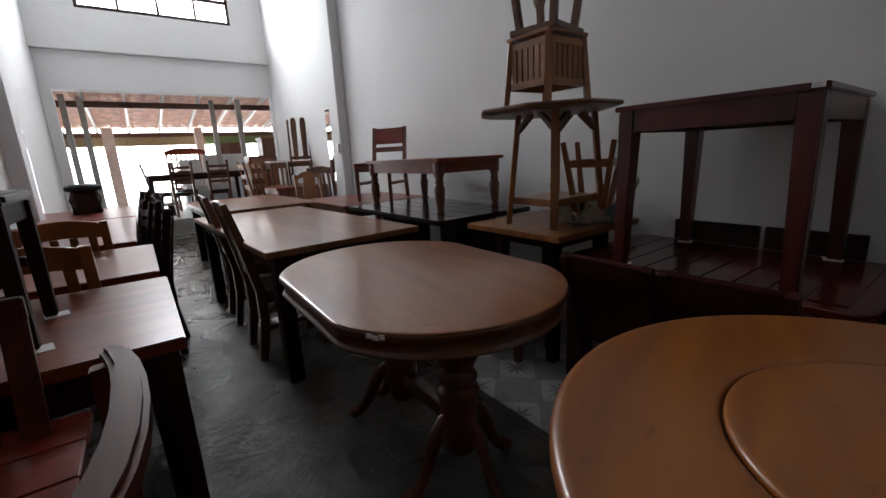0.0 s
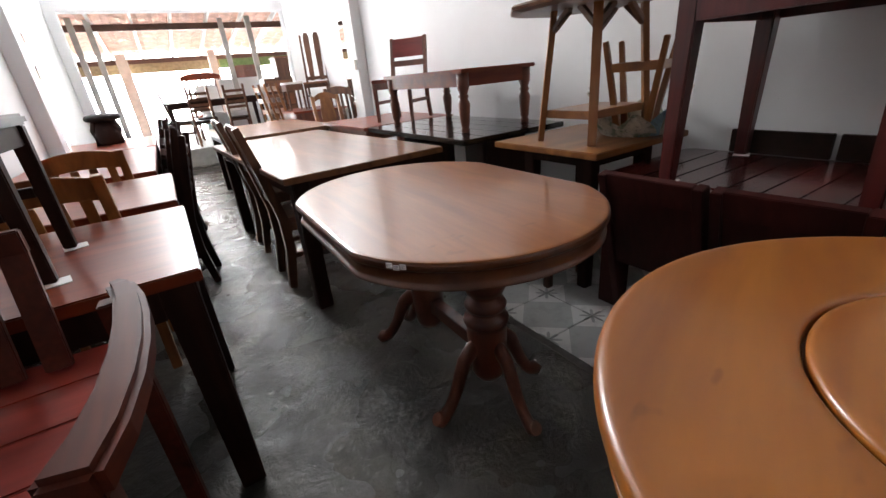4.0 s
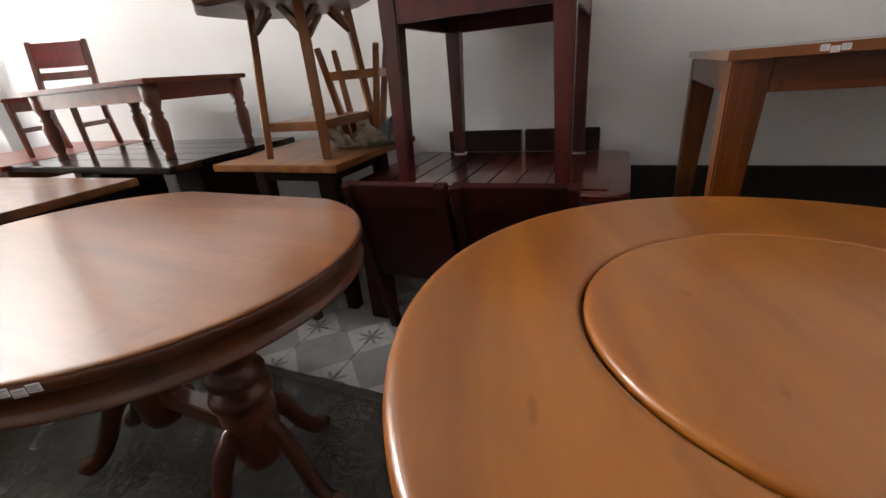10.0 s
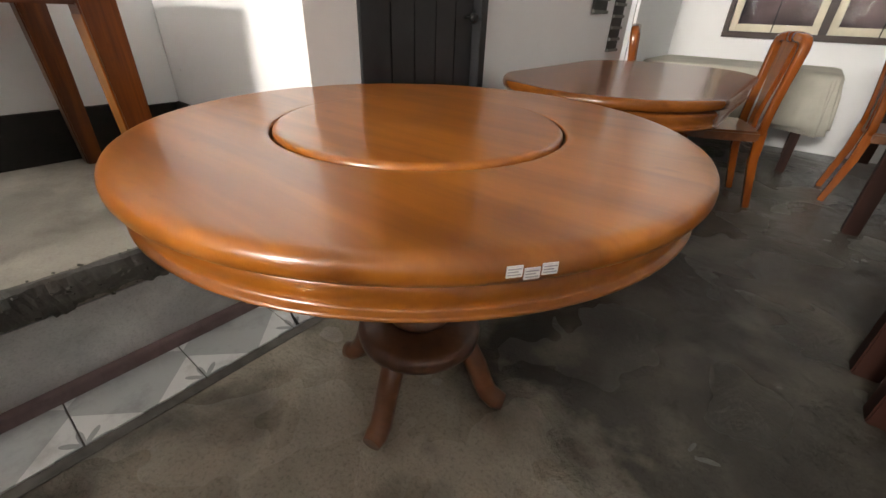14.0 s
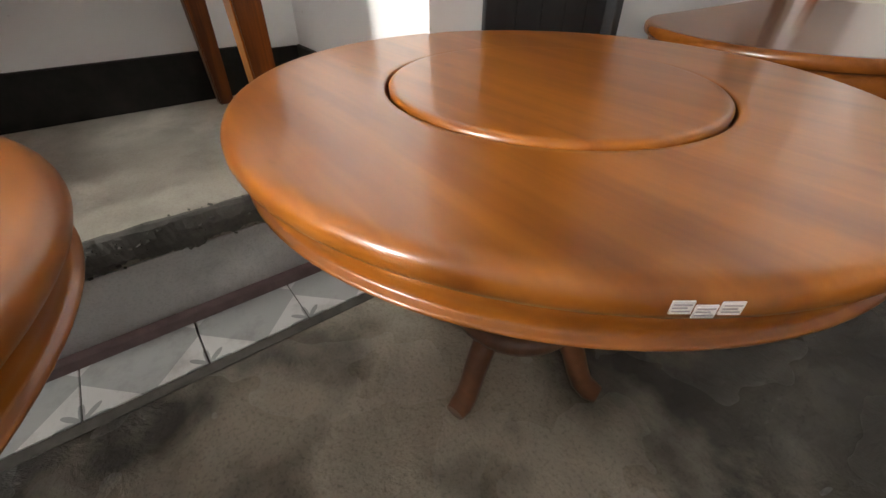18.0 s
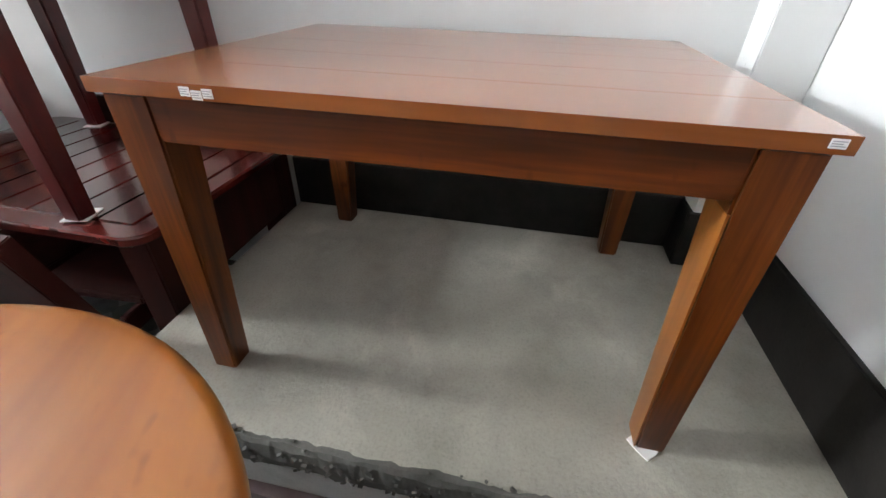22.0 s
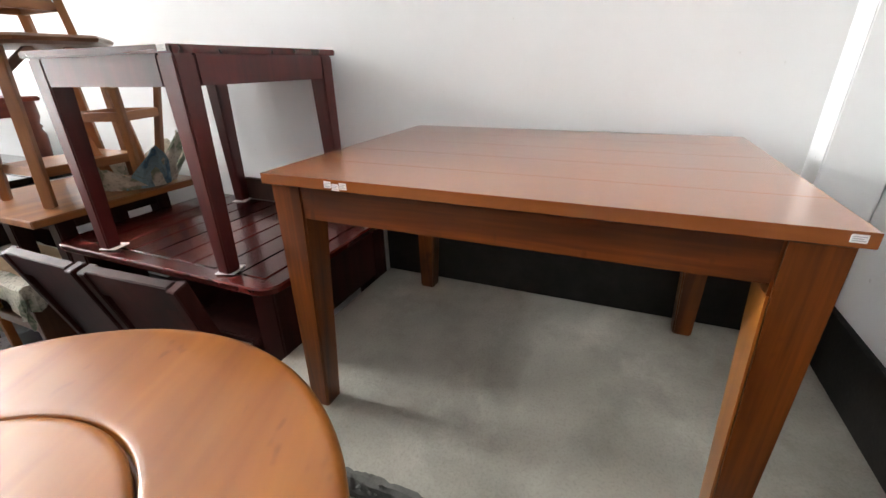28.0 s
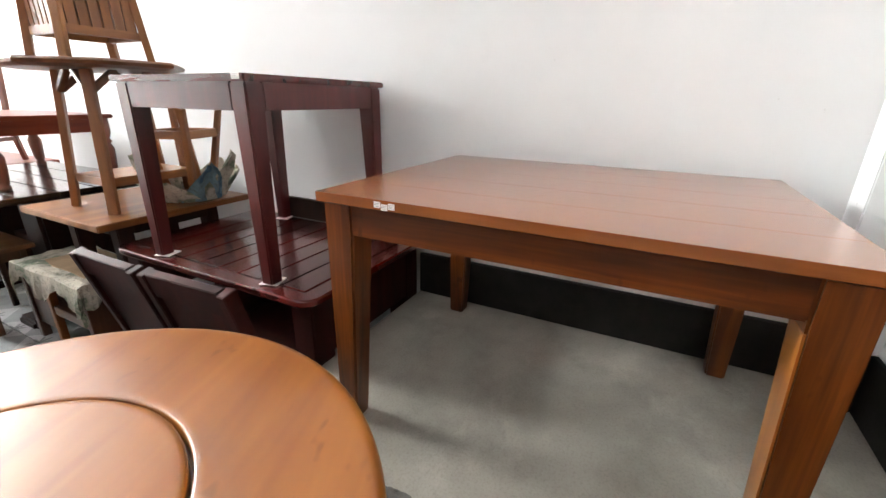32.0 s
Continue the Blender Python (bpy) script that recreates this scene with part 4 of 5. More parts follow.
# again the column's shade is put into its darker brown
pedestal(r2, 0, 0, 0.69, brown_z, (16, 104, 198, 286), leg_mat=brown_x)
ov = thing("oval_table", -1.673, 2.73, 0, -1.7, "oval reddish teak dining table on two turned pedestals", "table", "oval dining tables")
moulded_top(ov, outline(0.421, 0.612), 0.79, oval_wood, 0.0, oval_edge_shaded, 1.0, True)
pedestal(ov, 0.04, -0.21, 0.69, redbrown_z, (182, 272, 0), base=False, reach=0.92)
pedestal(ov, 0.04, 0.23, 0.69, redbrown_z, (137, 47, 90), base=False)
part("stretcher", Build().bar((0.04, -0.21, 0.24), (0.04, 0.23, 0.24), 0.05, 0.06), redbrown_z, ov)
price_label(-2.045, 2.312, 0.778, 0, 0, -54, 0.053, 0.013, 3)
price_label(-2.158, 0.418, 0.771, 0, 0, -126.4, 0.060, 0.014, 3)

ov2 = thing("oval_table", -1.70, -1.44, 0, 0, "oval teak dining table near the grey wall", "table", "oval dining tables")
moulded_top(ov2, outline(0.44, 0.78), 0.775, teak_deep_y)
pedestal(ov2, 0, -0.3, 0.69, teak_z, (180, 90, 270, 0), base=False)
pedestal(ov2, 0, 0.3, 0.69, teak_z, (180, 90, 270, 0), base=False)
price_label(-1.925, -0.745, 0.752, 0, 0, -164, 0.06, 0.02, 1)

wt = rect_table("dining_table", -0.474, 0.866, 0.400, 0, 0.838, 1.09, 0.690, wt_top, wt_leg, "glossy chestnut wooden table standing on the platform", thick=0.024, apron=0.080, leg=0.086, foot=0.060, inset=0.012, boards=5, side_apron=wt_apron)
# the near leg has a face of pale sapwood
lx, ly = -0.838 / 2 + 0.012, -1.09 / 2 + 0.012
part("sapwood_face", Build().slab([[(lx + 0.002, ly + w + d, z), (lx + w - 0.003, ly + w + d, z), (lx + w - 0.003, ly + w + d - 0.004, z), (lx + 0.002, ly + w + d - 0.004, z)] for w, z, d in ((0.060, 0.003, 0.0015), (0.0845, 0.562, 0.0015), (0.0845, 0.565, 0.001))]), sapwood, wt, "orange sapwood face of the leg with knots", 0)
price_label(-0.894, 1.205, 1.077, 0, 0, -90, 0.058, 0.014, 3)
price_label(-0.894, 0.345, 1.078, 0, 0, -90, 0.021, 0.012, 1)

chip = thing("paper_scrap", -0.872, 0.372, 0.4005, 30, "white splintered scrap under a table foot", "scrap")
part("scrap", Build().slab([[(0.03 * math.cos(a) * r, 0.026 * math.sin(a) * r, z) for a, r in ((0, 1), (0.9, 1.25), (1.7, 0.9), (2.6, 1.2), (3.5, 0.95), (4.3, 1.3), (5.3, 1.0))] for z in (0.0, 0.004)]), paper, chip, bevel=0)

# plank table with a tall red table on it and two chairs pushed under it
lowt = thing("plank_table", -0.395, 2.17, 0, 0, "low dark mahogany table with a slatted plank top", "table")
rim = [(0.385 - 0.06 + 0.06 * math.cos(radians(a)), 0.572 - 0.06 + 0.06 * math.sin(radians(a))) for a in range(0, 91, 15)]
rim = rim + [(-x, y) for x, y in reversed(rim)] + [(-x, -y) for x, y in rim] + [(x, -y) for x, y in reversed(rim)]
part("rim", Build().slab([ring(rim, i, z) for i, z in ((0.006, 0.648), (0.0, 0.654), (0.0, 0.672), (0.006, 0.678))]), red_x, lowt, "frame with rounded corners", 0)
for k in range(9):
    y0 = -0.504 + k * 0.112
    part("plank", Build().box(-0.325, y0 + 0.002, 0.66, 0.345, y0 + 0.110, 0.682), red_x, lowt, bevel=0.003)
for s in (-1, 1):
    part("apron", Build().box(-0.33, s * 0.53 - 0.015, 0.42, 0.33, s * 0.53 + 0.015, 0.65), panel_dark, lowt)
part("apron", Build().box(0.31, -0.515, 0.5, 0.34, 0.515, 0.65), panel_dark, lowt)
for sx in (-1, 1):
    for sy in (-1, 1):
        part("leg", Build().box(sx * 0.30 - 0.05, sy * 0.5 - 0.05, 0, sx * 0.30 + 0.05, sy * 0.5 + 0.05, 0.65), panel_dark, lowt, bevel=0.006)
for y0, y1 in ((1.74, 2.1), (2.12, 2.52)):
    bb = thing("wooden_board", -0.03, y0, 0.684, 0, "dark wooden board leaning on the wall", "board")
    part("board", Build().box(-0.015, 0, 0, 0.005, y1 - y0, 0.11), dark_x, bb)
tt = rect_table("tall_table", -0.398, 2.134, 0.682, 1, 0.73, 0.69, 0.69, red_y, red_z, "small dark mahogany table standing on the plank table", thick=0.022, apron=0.085, leg=0.068, foot=0.05, inset=0.012)
for dx in (-0.32, 0.32):
    for dy in (-0.302, 0.302):
        pad = thing("foot_pad", -0.398 + dx - 0.017 * dy, 2.134 + dy + 0.017 * dx, 0.682, 18, "folded paper pad under a table leg", "pad", "paper pads")
        part("sheet", Build().box(-0.035, -0.033, 0.0005, 0.036, 0.034, 0.0035), paper, pad, bevel=0)
price_label(-0.7595, 1.812, 1.362, 0, 0, -89, 0.035, 0.018, 1)
for yy, xx, rz_ in ((2.375, -0.6, 0), (1.965, -0.585, 3)):
    pc = thing("panel_chair", xx, yy, 0, rz_, "dark mahogany chair with a solid leaning back, pushed in", "chair", "chairs under the plank table")
    part("seat", Build().box(-0.14, -0.19, 0.38, 0.26, 0.19, 0.41), panel_dark, pc, bevel=0.006)
    for s_ in (-1, 1):
        part("back_post", Build().bar((-0.17, s_ * 0.187, 0), (-0.368, s_ * 0.187, 0.752), 0.036, 0.05, up=(1, 0, 0)), panel_dark, pc)
        part("front_leg", Build().bar((0.22, s_ * 0.165, 0), (0.22, s_ * 0.165, 0.38), 0.035, 0.035, up=(1, 0, 0)), red_z, pc)
        part("side_rail", Build().box(-0.2, s_ * 0.165 - 0.01, 0.31, 0.2, s_ * 0.165 + 0.01, 0.38), panel_dark, pc)
    part("back_panel", Build().bar((-0.262, 0, 0.33), (-0.346, 0, 0.667), 0.338, 0.014, up=(1, 0, 0)), panel_dark, pc, "solid back panel")
    part("top_rail", Build().bar((-0.348, 0, 0.662), (-0.370, 0, 0.755), 0.338, 0.034, up=(1, 0, 0)), panel_dark, pc)

# orange table with an octagonal table, a stool and a high chair stacked on it
ob_ = rect_table("side_table", -0.455, 3.065, 0, 0, 0.75, 0.71, 0.785, pale_x, dark_z, "square pale teak table with dark legs", thick=0.032, apron=0.07, leg=0.07, foot=0.06, inset=0.12)
OCX, OCY = -0.47, 3.02
oc = thing("octagonal_table", OCX, OCY, 0.785, 0, "tall octagonal table on slim braced legs", "table")
octo = [(0.36 * math.cos(radians(22.5 + 45 * k)), 0.42 * math.sin(radians(22.5 + 45 * k))) for k in range(8)]
part("tabletop", Build().slab([[(x - 0.08, y + 0.01, zz) for x, y, zz in ring(octo, i, z)] for i, z in ((0.05, 0.622), (0.006, 0.632), (0.0, 0.645), (0.012, 0.655))]), oct_brown, oc, bevel=0)
for sx in (-1, 1):
    for sy in (-1, 1):
        part("leg", Build().bar((sx * 0.22, sy * 0.17, 0), (sx * 0.17, sy * 0.13, 0.63), 0.042, 0.03), pale_z, oc)
        part("brace", Build().bar((sx * 0.178, sy * 0.125, 0.535), (sx * 0.172, sy * 0.03, 0.624), 0.028, 0.026), oct_brown, oc)
        part("brace", Build().bar((sx * 0.17, sy * 0.132, 0.535), (sx * 0.06, sy * 0.13, 0.624), 0.026, 0.028), oct_brown, oc)
part("shelf", Build().box(-0.2, -0.15, 0.12, 0.2, 0.15, 0.16), pale_x, oc)
hc = thing("high_chair", OCX - 0.06, OCY + 0.02, 1.441, 0, "slatted pale teak child's chair on top of the stack", "chair")
for sx in (-1, 1):
    for sy in (-1, 1):
        part("leg", Build().bar((sx * 0.17, sy * 0.15, 0), (sx * 0.138, sy * 0.13, 0.35), 0.035, 0.03), pale_z, hc)
for sx in (-1, 1):
    part("side_rail", Build().box(sx * 0.15 - 0.01, -0.12, 0.10, sx * 0.15 + 0.01, 0.12, 0.135), pale_x, hc)
    part("side_rail", Build().box(sx * 0.14 - 0.01, -0.12, 0.30, sx * 0.14 + 0.01, 0.12, 0.335), pale_x, hc)
    part("front_rail", Build().box(-0.14, sx * 0.135 - 0.01, 0.10, 0.14, sx * 0.135 + 0.01, 0.135), pale_x, hc)
    part("front_rail", Build().box(-0.13, sx * 0.13 - 0.01, 0.30, 0.13, sx * 0.13 + 0.01, 0.335), pale_x, hc)
    for k in range(6):
        part("slat", Build().box(sx * 0.145 - 0.005, -0.115 + k * 0.04, 0.135, sx * 0.145 + 0.005, -0.085 + k * 0.04, 0.30), pale_z, hc, bevel=0)
        part("slat", Build().box(-0.125 + k * 0.044, sx * 0.132 - 0.005, 0.135, -0.09 + k * 0.044, sx * 0.132 + 0.005, 0.30), pale_z, hc, bevel=0)
part("seat", Build().box(-0.16, -0.15, 0.351, 0.16, 0.15, 0.37), pale_x, hc)
wl = thing("wrapped_stool", OCX - 0.06, OCY + 0.02, 1.812, 10, "upturned stool with wrapped legs on top of the stack", "stool")
part("seat", Build().box(-0.15, -0.14, 0.0, 0.15, 0.14, 0.03), oct_brown, wl)
for sx in (-1, 1):
    for sy in (-1, 1):
        lg = part("leg", Build().bar((sx * 0.11, sy * 0.10, 0.03), (sx * 0.15, sy * 0.14, 0.42), 0.035, 0.035, up=(0, 1, 0)), oct_brown, wl)
        part("wrapping", Build().lathe([(0.024, 0.0), (0.036, 0.03), (0.030, 0.06), (0.040, 0.11), (0.032, 0.15), (0.044, 0.19), (0.030, 0.23)], sx * 0.14, sy * 0.13, 12), news_dark, lg, "dark crumpled paper wrapping", 0, True, pose(0, 0, 0.20))
st = thing("stool", -0.29, 2.89, 0.787, 20, "upturned teak stool with newspaper-wrapped feet", "stool")
part("seat", Build().lathe([(0.13, 0.0), (0.15, 0.005), (0.15, 0.022), (0.13, 0.028)]), pale_x, st, bevel=0, smooth=True)
for k in range(4):
    a = radians(45 + 90 * k)
    part("leg", Build().bar((0.10 * math.cos(a), 0.10 * math.sin(a), 0.028), (0.195 * math.cos(a), 0.195 * math.sin(a), 0.46), 0.034, 0.034, 0.026, 0.026, up=(0, 1, 0)), pale_z, st)
for s_ in (-1, 1):
    part("rail", Build().box(-0.11, s_ * 0.118 - 0.011, 0.315, 0.11, s_ * 0.118 + 0.011, 0.355), pale_x, st)
    part("rail", Build().box(s_ * 0.118 - 0.011, -0.107, 0.315, s_ * 0.118 + 0.011, 0.107, 0.355), pale_x, st)
rnd = random.Random(11)
for k in range(9):
    a0 = 40 * k + rnd.uniform(-12, 12)
    tall, wide, lean_ = rnd.uniform(0.12, 0.25), rnd.uniform(30, 54), rnd.uniform(-0.4, 0.4)
    N, M = 9, 7
    ph = rnd.uniform(0, 6)
    vs = []
    for off in (0.0, 0.002):
        for i in range(M):
            for j in range(N):
                u, v = i / (M - 1), j / (N - 1) - 0.5
                # each sheet narrows to a folded point
                aa = radians(a0 + v * wide * 2 * (1 - 0.86 * u) + 26 * lean_ * u * u)
                rr = 0.145 + 0.090 * u + 0.03 * (0.25 - v * v) * (1 - u) + 0.008 * math.sin(14 * v + 5 * u + ph) + 0.02 * abs(v)
                vs.append(((rr + off) * math.cos(aa), (rr + off) * math.sin(aa), 0.003 + u * tall * (1 - 0.25 * abs(v)) + 0.007 * math.sin(11 * v + 6 * u + k) * u))
    F = lambda b0, flip: [((b0 + i * N + j, b0 + i * N + j + 1, b0 + (i + 1) * N + j + 1, b0 + (i + 1) * N + j)[::flip]) for i in range(M - 1) for j in range(N - 1)]
    part("newspaper", Build().add(vs, F(0, 1) + F(M * N, -1)), news_blue if k == 6 else news, st, "crumpled pointed newspaper sheet", 0)

# newspaper-covered stool and a low slatted stool under the tables
ws = thing("wrapped_stool", -0.70, 3.30, 0, 0, "low brown open-fronted stool with newspaper and brown paper over its top", "stool")
for sx in (-1, 1):
    for sy in (-1, 1):
        part("leg", Build().box(sx * 0.135 - 0.02, sy * 0.315 - 0.02, 0, sx * 0.135 + 0.02, sy * 0.315 + 0.02, 0.43), brown_z, ws)
    part("end_panel", Build().box(-0.115, sx * 0.315 - 0.008, 0.10, 0.115, sx * 0.315 + 0.008, 0.42), brown_z, ws)
part("front_panel", Build().box(-0.143, 0.10, 0.10, -0.127, 0.295, 0.42), brown_z, ws)
part("middle_post", Build().box(-0.152, 0.065, 0, -0.118, 0.099, 0.43), teak_z, ws)
part("back_panel", Build().box(0.127, -0.295, 0.10, 0.143, 0.295, 0.42), brown_z, ws)
part("shelf", Build().box(-0.115, -0.305, 0.20, 0.126, 0.305, 0.222), brown_y, ws)
part("rail", Build().box(-0.146, -0.294, 0.205, -0.116, 0.064, 0.255), brown_y, ws)
part("seat", Build().box(-0.165, -0.345, 0.43, 0.165, 0.345, 0.452), brown_y, ws)
part("brown_paper", Build().slab([[(0.02 + k * 0.125, -0.05 + q * 0.24, z + 0.003 * math.sin(5 * k + 4 * q)) for k, q in ((-1, -0.9), (-0.3, -1), (0.6, -0.94), (1, -1), (0.94, -0.2), (1, 0.5), (0.9, 1), (0, 0.93), (-0.8, 1), (-1, 0.4), (-0.95, -0.3))] for z in (0.470, 0.473)]), kraft, ws, "crumpled sheet of brown wrapping paper", 0)
N, M = 22, 40
vs = []
for off in (0.0, 0.002):
    for i in range(N):
        for j in range(M):
            u, v = -1 + 2 * i / (N - 1), -1 + 2 * j / (M - 1)
            drop = max(0.0, abs(u) - 0.70) * 0.36 * (1 + 0.45 * math.sin(7 * v + 0.8)) + max(0.0, abs(v) - 0.86) * 0.7 * (1 + 0.3 * math.sin(9 * u))
            hang = min(1.0, drop * 9)
            fold = 0.008 * math.sin(31 * v + 5 * u) + 0.006 * math.sin(19 * v - 3)
            x = math.copysign(min(0.172, abs(u) * 0.245) + hang * (0.012 + fold * (abs(u) > 0.7)), u)
            y = math.copysign(min(0.352, abs(v) * 0.41) + hang * (0.010 + 0.010 * math.sin(23 * u)) * (abs(v) > 0.86), v)
            vs.append((x, y, 0.457 + off + 0.0055 * abs(math.sin(9 * v + 4 * u)) + 0.004 * math.sin(17 * u - 6 * v) * (1 - hang) + 0.002 - drop))
part("newspaper", Build().add(vs, [(i * M + j, i * M + j + 1, (i + 1) * M + j + 1, (i + 1) * M + j) for i in range(N - 1) for j in range(M - 1)] + [(N * M + i * M + j, N * M + (i + 1) * M + j, N * M + (i + 1) * M + j + 1, N * M + i * M + j + 1) for i in range(N - 1) for j in range(M - 1)]), news, ws, "creased newspaper sheet hanging over the edges", 0)
ls = rect_table("low_stool", -0.86, 4.02, 0, 0, 0.30, 0.5, 0.5, brown_x, brown_z, "dark low stool pushed under the black table", thick=0.025, apron=0.06, leg=0.035, foot=0.03)
for zz in (0.16, 0.30):
    part("rung", Build().box(-0.12, -0.19, zz, -0.10, 0.19, zz + 0.035), brown_z, ls)

# black table with a turned-leg coffee table on it
bt = thing("black_table", -0.55, 4.26, 0, 0, "long black-stained plank table", "table")
for k in range(5):
    part("plank", Build().box(-0.40 + k * 0.17 + 0.001, -0.71, 0.765, -0.40 + (k + 1) * 0.17 - 0.001, 0.71, 0.80), black_y, bt, bevel=0.004)
for s in (-1, 1):
    part("pedestal", Build().box(-0.14, s * 0.45 - 0.12, 0.06, 0.24, s * 0.45 + 0.12, 0.765), dark_z, bt, bevel=0.02)
    part("foot", Build().box(-0.30, s * 0.45 - 0.10, 0, 0.38, s * 0.45 + 0.10, 0.06), dark_z, bt, bevel=0.015)
part("stretcher", Build().box(0.0, -0.33, 0.3, 0.08, 0.33, 0.4), dark_z, bt)
ct = thing("coffee_table", -0.475, 4.315, 0.80, 0, "red-brown coffee table with turned legs, on the black table", "table")
part("tabletop", Build().box(-0.315, -0.555, 0.365, 0.315, 0.555, 0.39), redbrown_x, ct, bevel=0.006)
for s in (-1, 1):
    part("apron", Build().box(s * 0.275 - 0.01, -0.465, 0.285, s * 0.275 + 0.01, 0.465, 0.365), redbrown_x, ct)
    part("apron", Build().box(-0.24, s * 0.505 - 0.01, 0.285, 0.24, s * 0.505 + 0.01, 0.365), redbrown_x, ct)
    for q in (-1, 1):
        part("leg", Build().lathe([(0.028, 0), (0.03, 0.02), (0.022, 0.03), (0.03, 0.05), (0.038, 0.14), (0.04, 0.18), (0.026, 0.21), (0.036, 0.225), (0.026, 0.24), (0.04, 0.28), (0.04, 0.365)], s * 0.265, q * 0.495, 16), redbrown_z, ct, "turned leg", 0, True)
rc = chair("red_chair", -0.46, 5.20, 0.80, 125, "brown chair with a red upper back panel, set on a table", redbrown_z, redbrown_x, "", "redtop", w=0.38, d=0.42, sh=0.37, h=0.72, lean=0.05, post=0.032)
rct = rect_table("low_table", -0.50, 5.56, 0, 0, 0.95, 1.12, 0.80, redbrown_x, redbrown_z, "red-brown table behind the black table", thick=0.03)

# long tables down the middle with chairs beside them
sq = rect_table("long_table", -1.575, 4.66, 0, 3, 0.96, 2.08, 0.775, brown_y, dark_z, "long brown table with a polished top", "long tables", thick=0.035, apron=0.08, leg=0.085, foot=0.08, inset=0.05)
t3 = rect_table("long_table", -1.42, 6.87, 0, 2, 1.1, 1.75, 0.775, brown_y, dark_z, "long brown table with a polished top", "long tables", thick=0.035, apron=0.08, leg=0.085, foot=0.08, inset=0.05)
for yy in (4.23, 5.0):
    chair("side_chair", -1.77, yy, 0, -90, "dark brown chair pushed under the long table", brown_z, brown_z, "chairs at the long table", "slats", w=0.36, d=0.40, sh=0.45, h=1.0, lean=0.12, post=0.05)

# left row
lt = rect_table("red_table", -2.90, 3.08, 0, 0, 0.95, 0.81, 0.775, redbrown_x, dark_z, "glossy red-brown table by the white wall", "tables by the wall", thick=0.035, apron=0.09, leg=0.085, foot=0.07, inset=0.02)
lt2 = rect_table("red_table", -2.92, 4.05, 0, 0, 0.95, 0.85, 0.775, redbrown_x, dark_z, "glossy red-brown table by the white wall", "tables by the wall", thick=0.035, apron=0.09, leg=0.085, foot=0.07, inset=0.02)
lt3 = rect_table("red_table", -2.95, 5.6, 0, 0, 0.85, 1.8, 0.775, redbrown_x, dark_z, "glossy red-brown table by the white wall", "tables by the wall", thick=0.035, apron=0.09, leg=0.085, foot=0.07, inset=0.02)
for yy in (2.85, 3.18):
    pad = thing("foot_pad", -2.74, yy, 0.775, 12, "folded paper pad under a chair leg", "pad", "paper pads")
    part("sheet", Build().box(-0.03, -0.028, 0.0004, 0.032, 0.03, 0.003), paper, pad, bevel=0)
chair("dark_chair", -2.90, 3.02, 0.779, -90, "black stained chair standing on the red table", dark_z, dark_x, "", "ladder", w=0.36, d=0.36, sh=0.40, h=0.9)
for xx, yy in ((-2.86, 3.84), (-2.85, 4.84)):
    chair("crest_chair", xx, yy, 0.0, 0, "pale teak chair with a curved crest rail", pale_z, pale_x, "crest rail chairs", "slats", w=0.42, d=0.40, sh=0.45, h=0.94)
for k in range(9):
    chair("dark_chair", -2.60 - 0.05 * (k % 3), 4.72 + 0.36 * k, 0.0, 90 + 7 * (k % 3 - 1), "dark stained chair in a row along the aisle", dark_z, dark_x, "dark chairs along the aisle", "ladder", w=0.34, d=0.40, sh=0.45, h=0.97 + 0.03 * (k % 2), post=0.045)


arm = thing("armchair", -2.92, 2.25, 0, 0, "tall red-brown armchair with a slatted seat and curved arms", "chair")
for k in range(5):
    part("seat_slat", Build().box(-0.28, -0.3 + k * 0.134, 0.655, 0.285, -0.3 + (k + 1) * 0.134 - 0.003, 0.68), seat_red, arm, bevel=0.003)
for s_ in (-1, 1):
    pts = [(s_ * 0.350, -0.308, 0.846), (s_ * 0.372, -0.235, 0.846), (s_ * 0.386, -0.15, 0.847), (s_ * 0.392, -0.06, 0.848), (s_ * 0.390, 0.04, 0.848), (s_ * 0.382, 0.13, 0.848), (s_ * 0.366, 0.21, 0.847), (s_ * 0.350, 0.255, 0.844)]
    part("arm", Build().sweep(pts, [0.062, 0.058, 0.055, 0.053, 0.051, 0.048, 0.044, 0.034], [0.046, 0.044, 0.042, 0.041, 0.040, 0.038, 0.036, 0.028]), arm_brown, arm, "worn flat curved armrest", 0.009)
    part("arm_post", Build().box(s_ * 0.345 - 0.022, -0.285, 0, s_ * 0.345 + 0.022, -0.24, 0.828), arm_brown, arm)
    part("leg", Build().box(s_ * 0.335 - 0.018, 0.20, 0, s_ * 0.335 + 0.018, 0.24, 0.83), arm_brown, arm)
    part("side_rail", Build().box(s_ * 0.27 - 0.012, -0.27, 0.58, s_ * 0.27 + 0.012, 0.22, 0.653), redbrown_z, arm)
part("top_rail", Build().bar((-0.27, 0.375, 0.945), (0.225, 0.375, 0.945), 0.024, 0.05), arm_brown, arm)
for k in range(7):
    xx = -0.255 + k * 0.076
    part("back_slat", Build().bar((xx, 0.305, 0.685), (xx, 0.372, 0.925), 0.046, 0.016, up=(0, 1, 0)), arm_brown, arm, "", 0.002)
part("front_rail", Build().box(-0.265, -0.30, 0.58, 0.265, -0.28, 0.653), redbrown_z, arm)

# chairs round the near tables
arched_chair("dining_chair", -1.998, 1.183, 0, -42.2, "glossy orange teak dining chair with an arched carved back", teak_chair, brown_x, "arched dining chairs", 0.992)
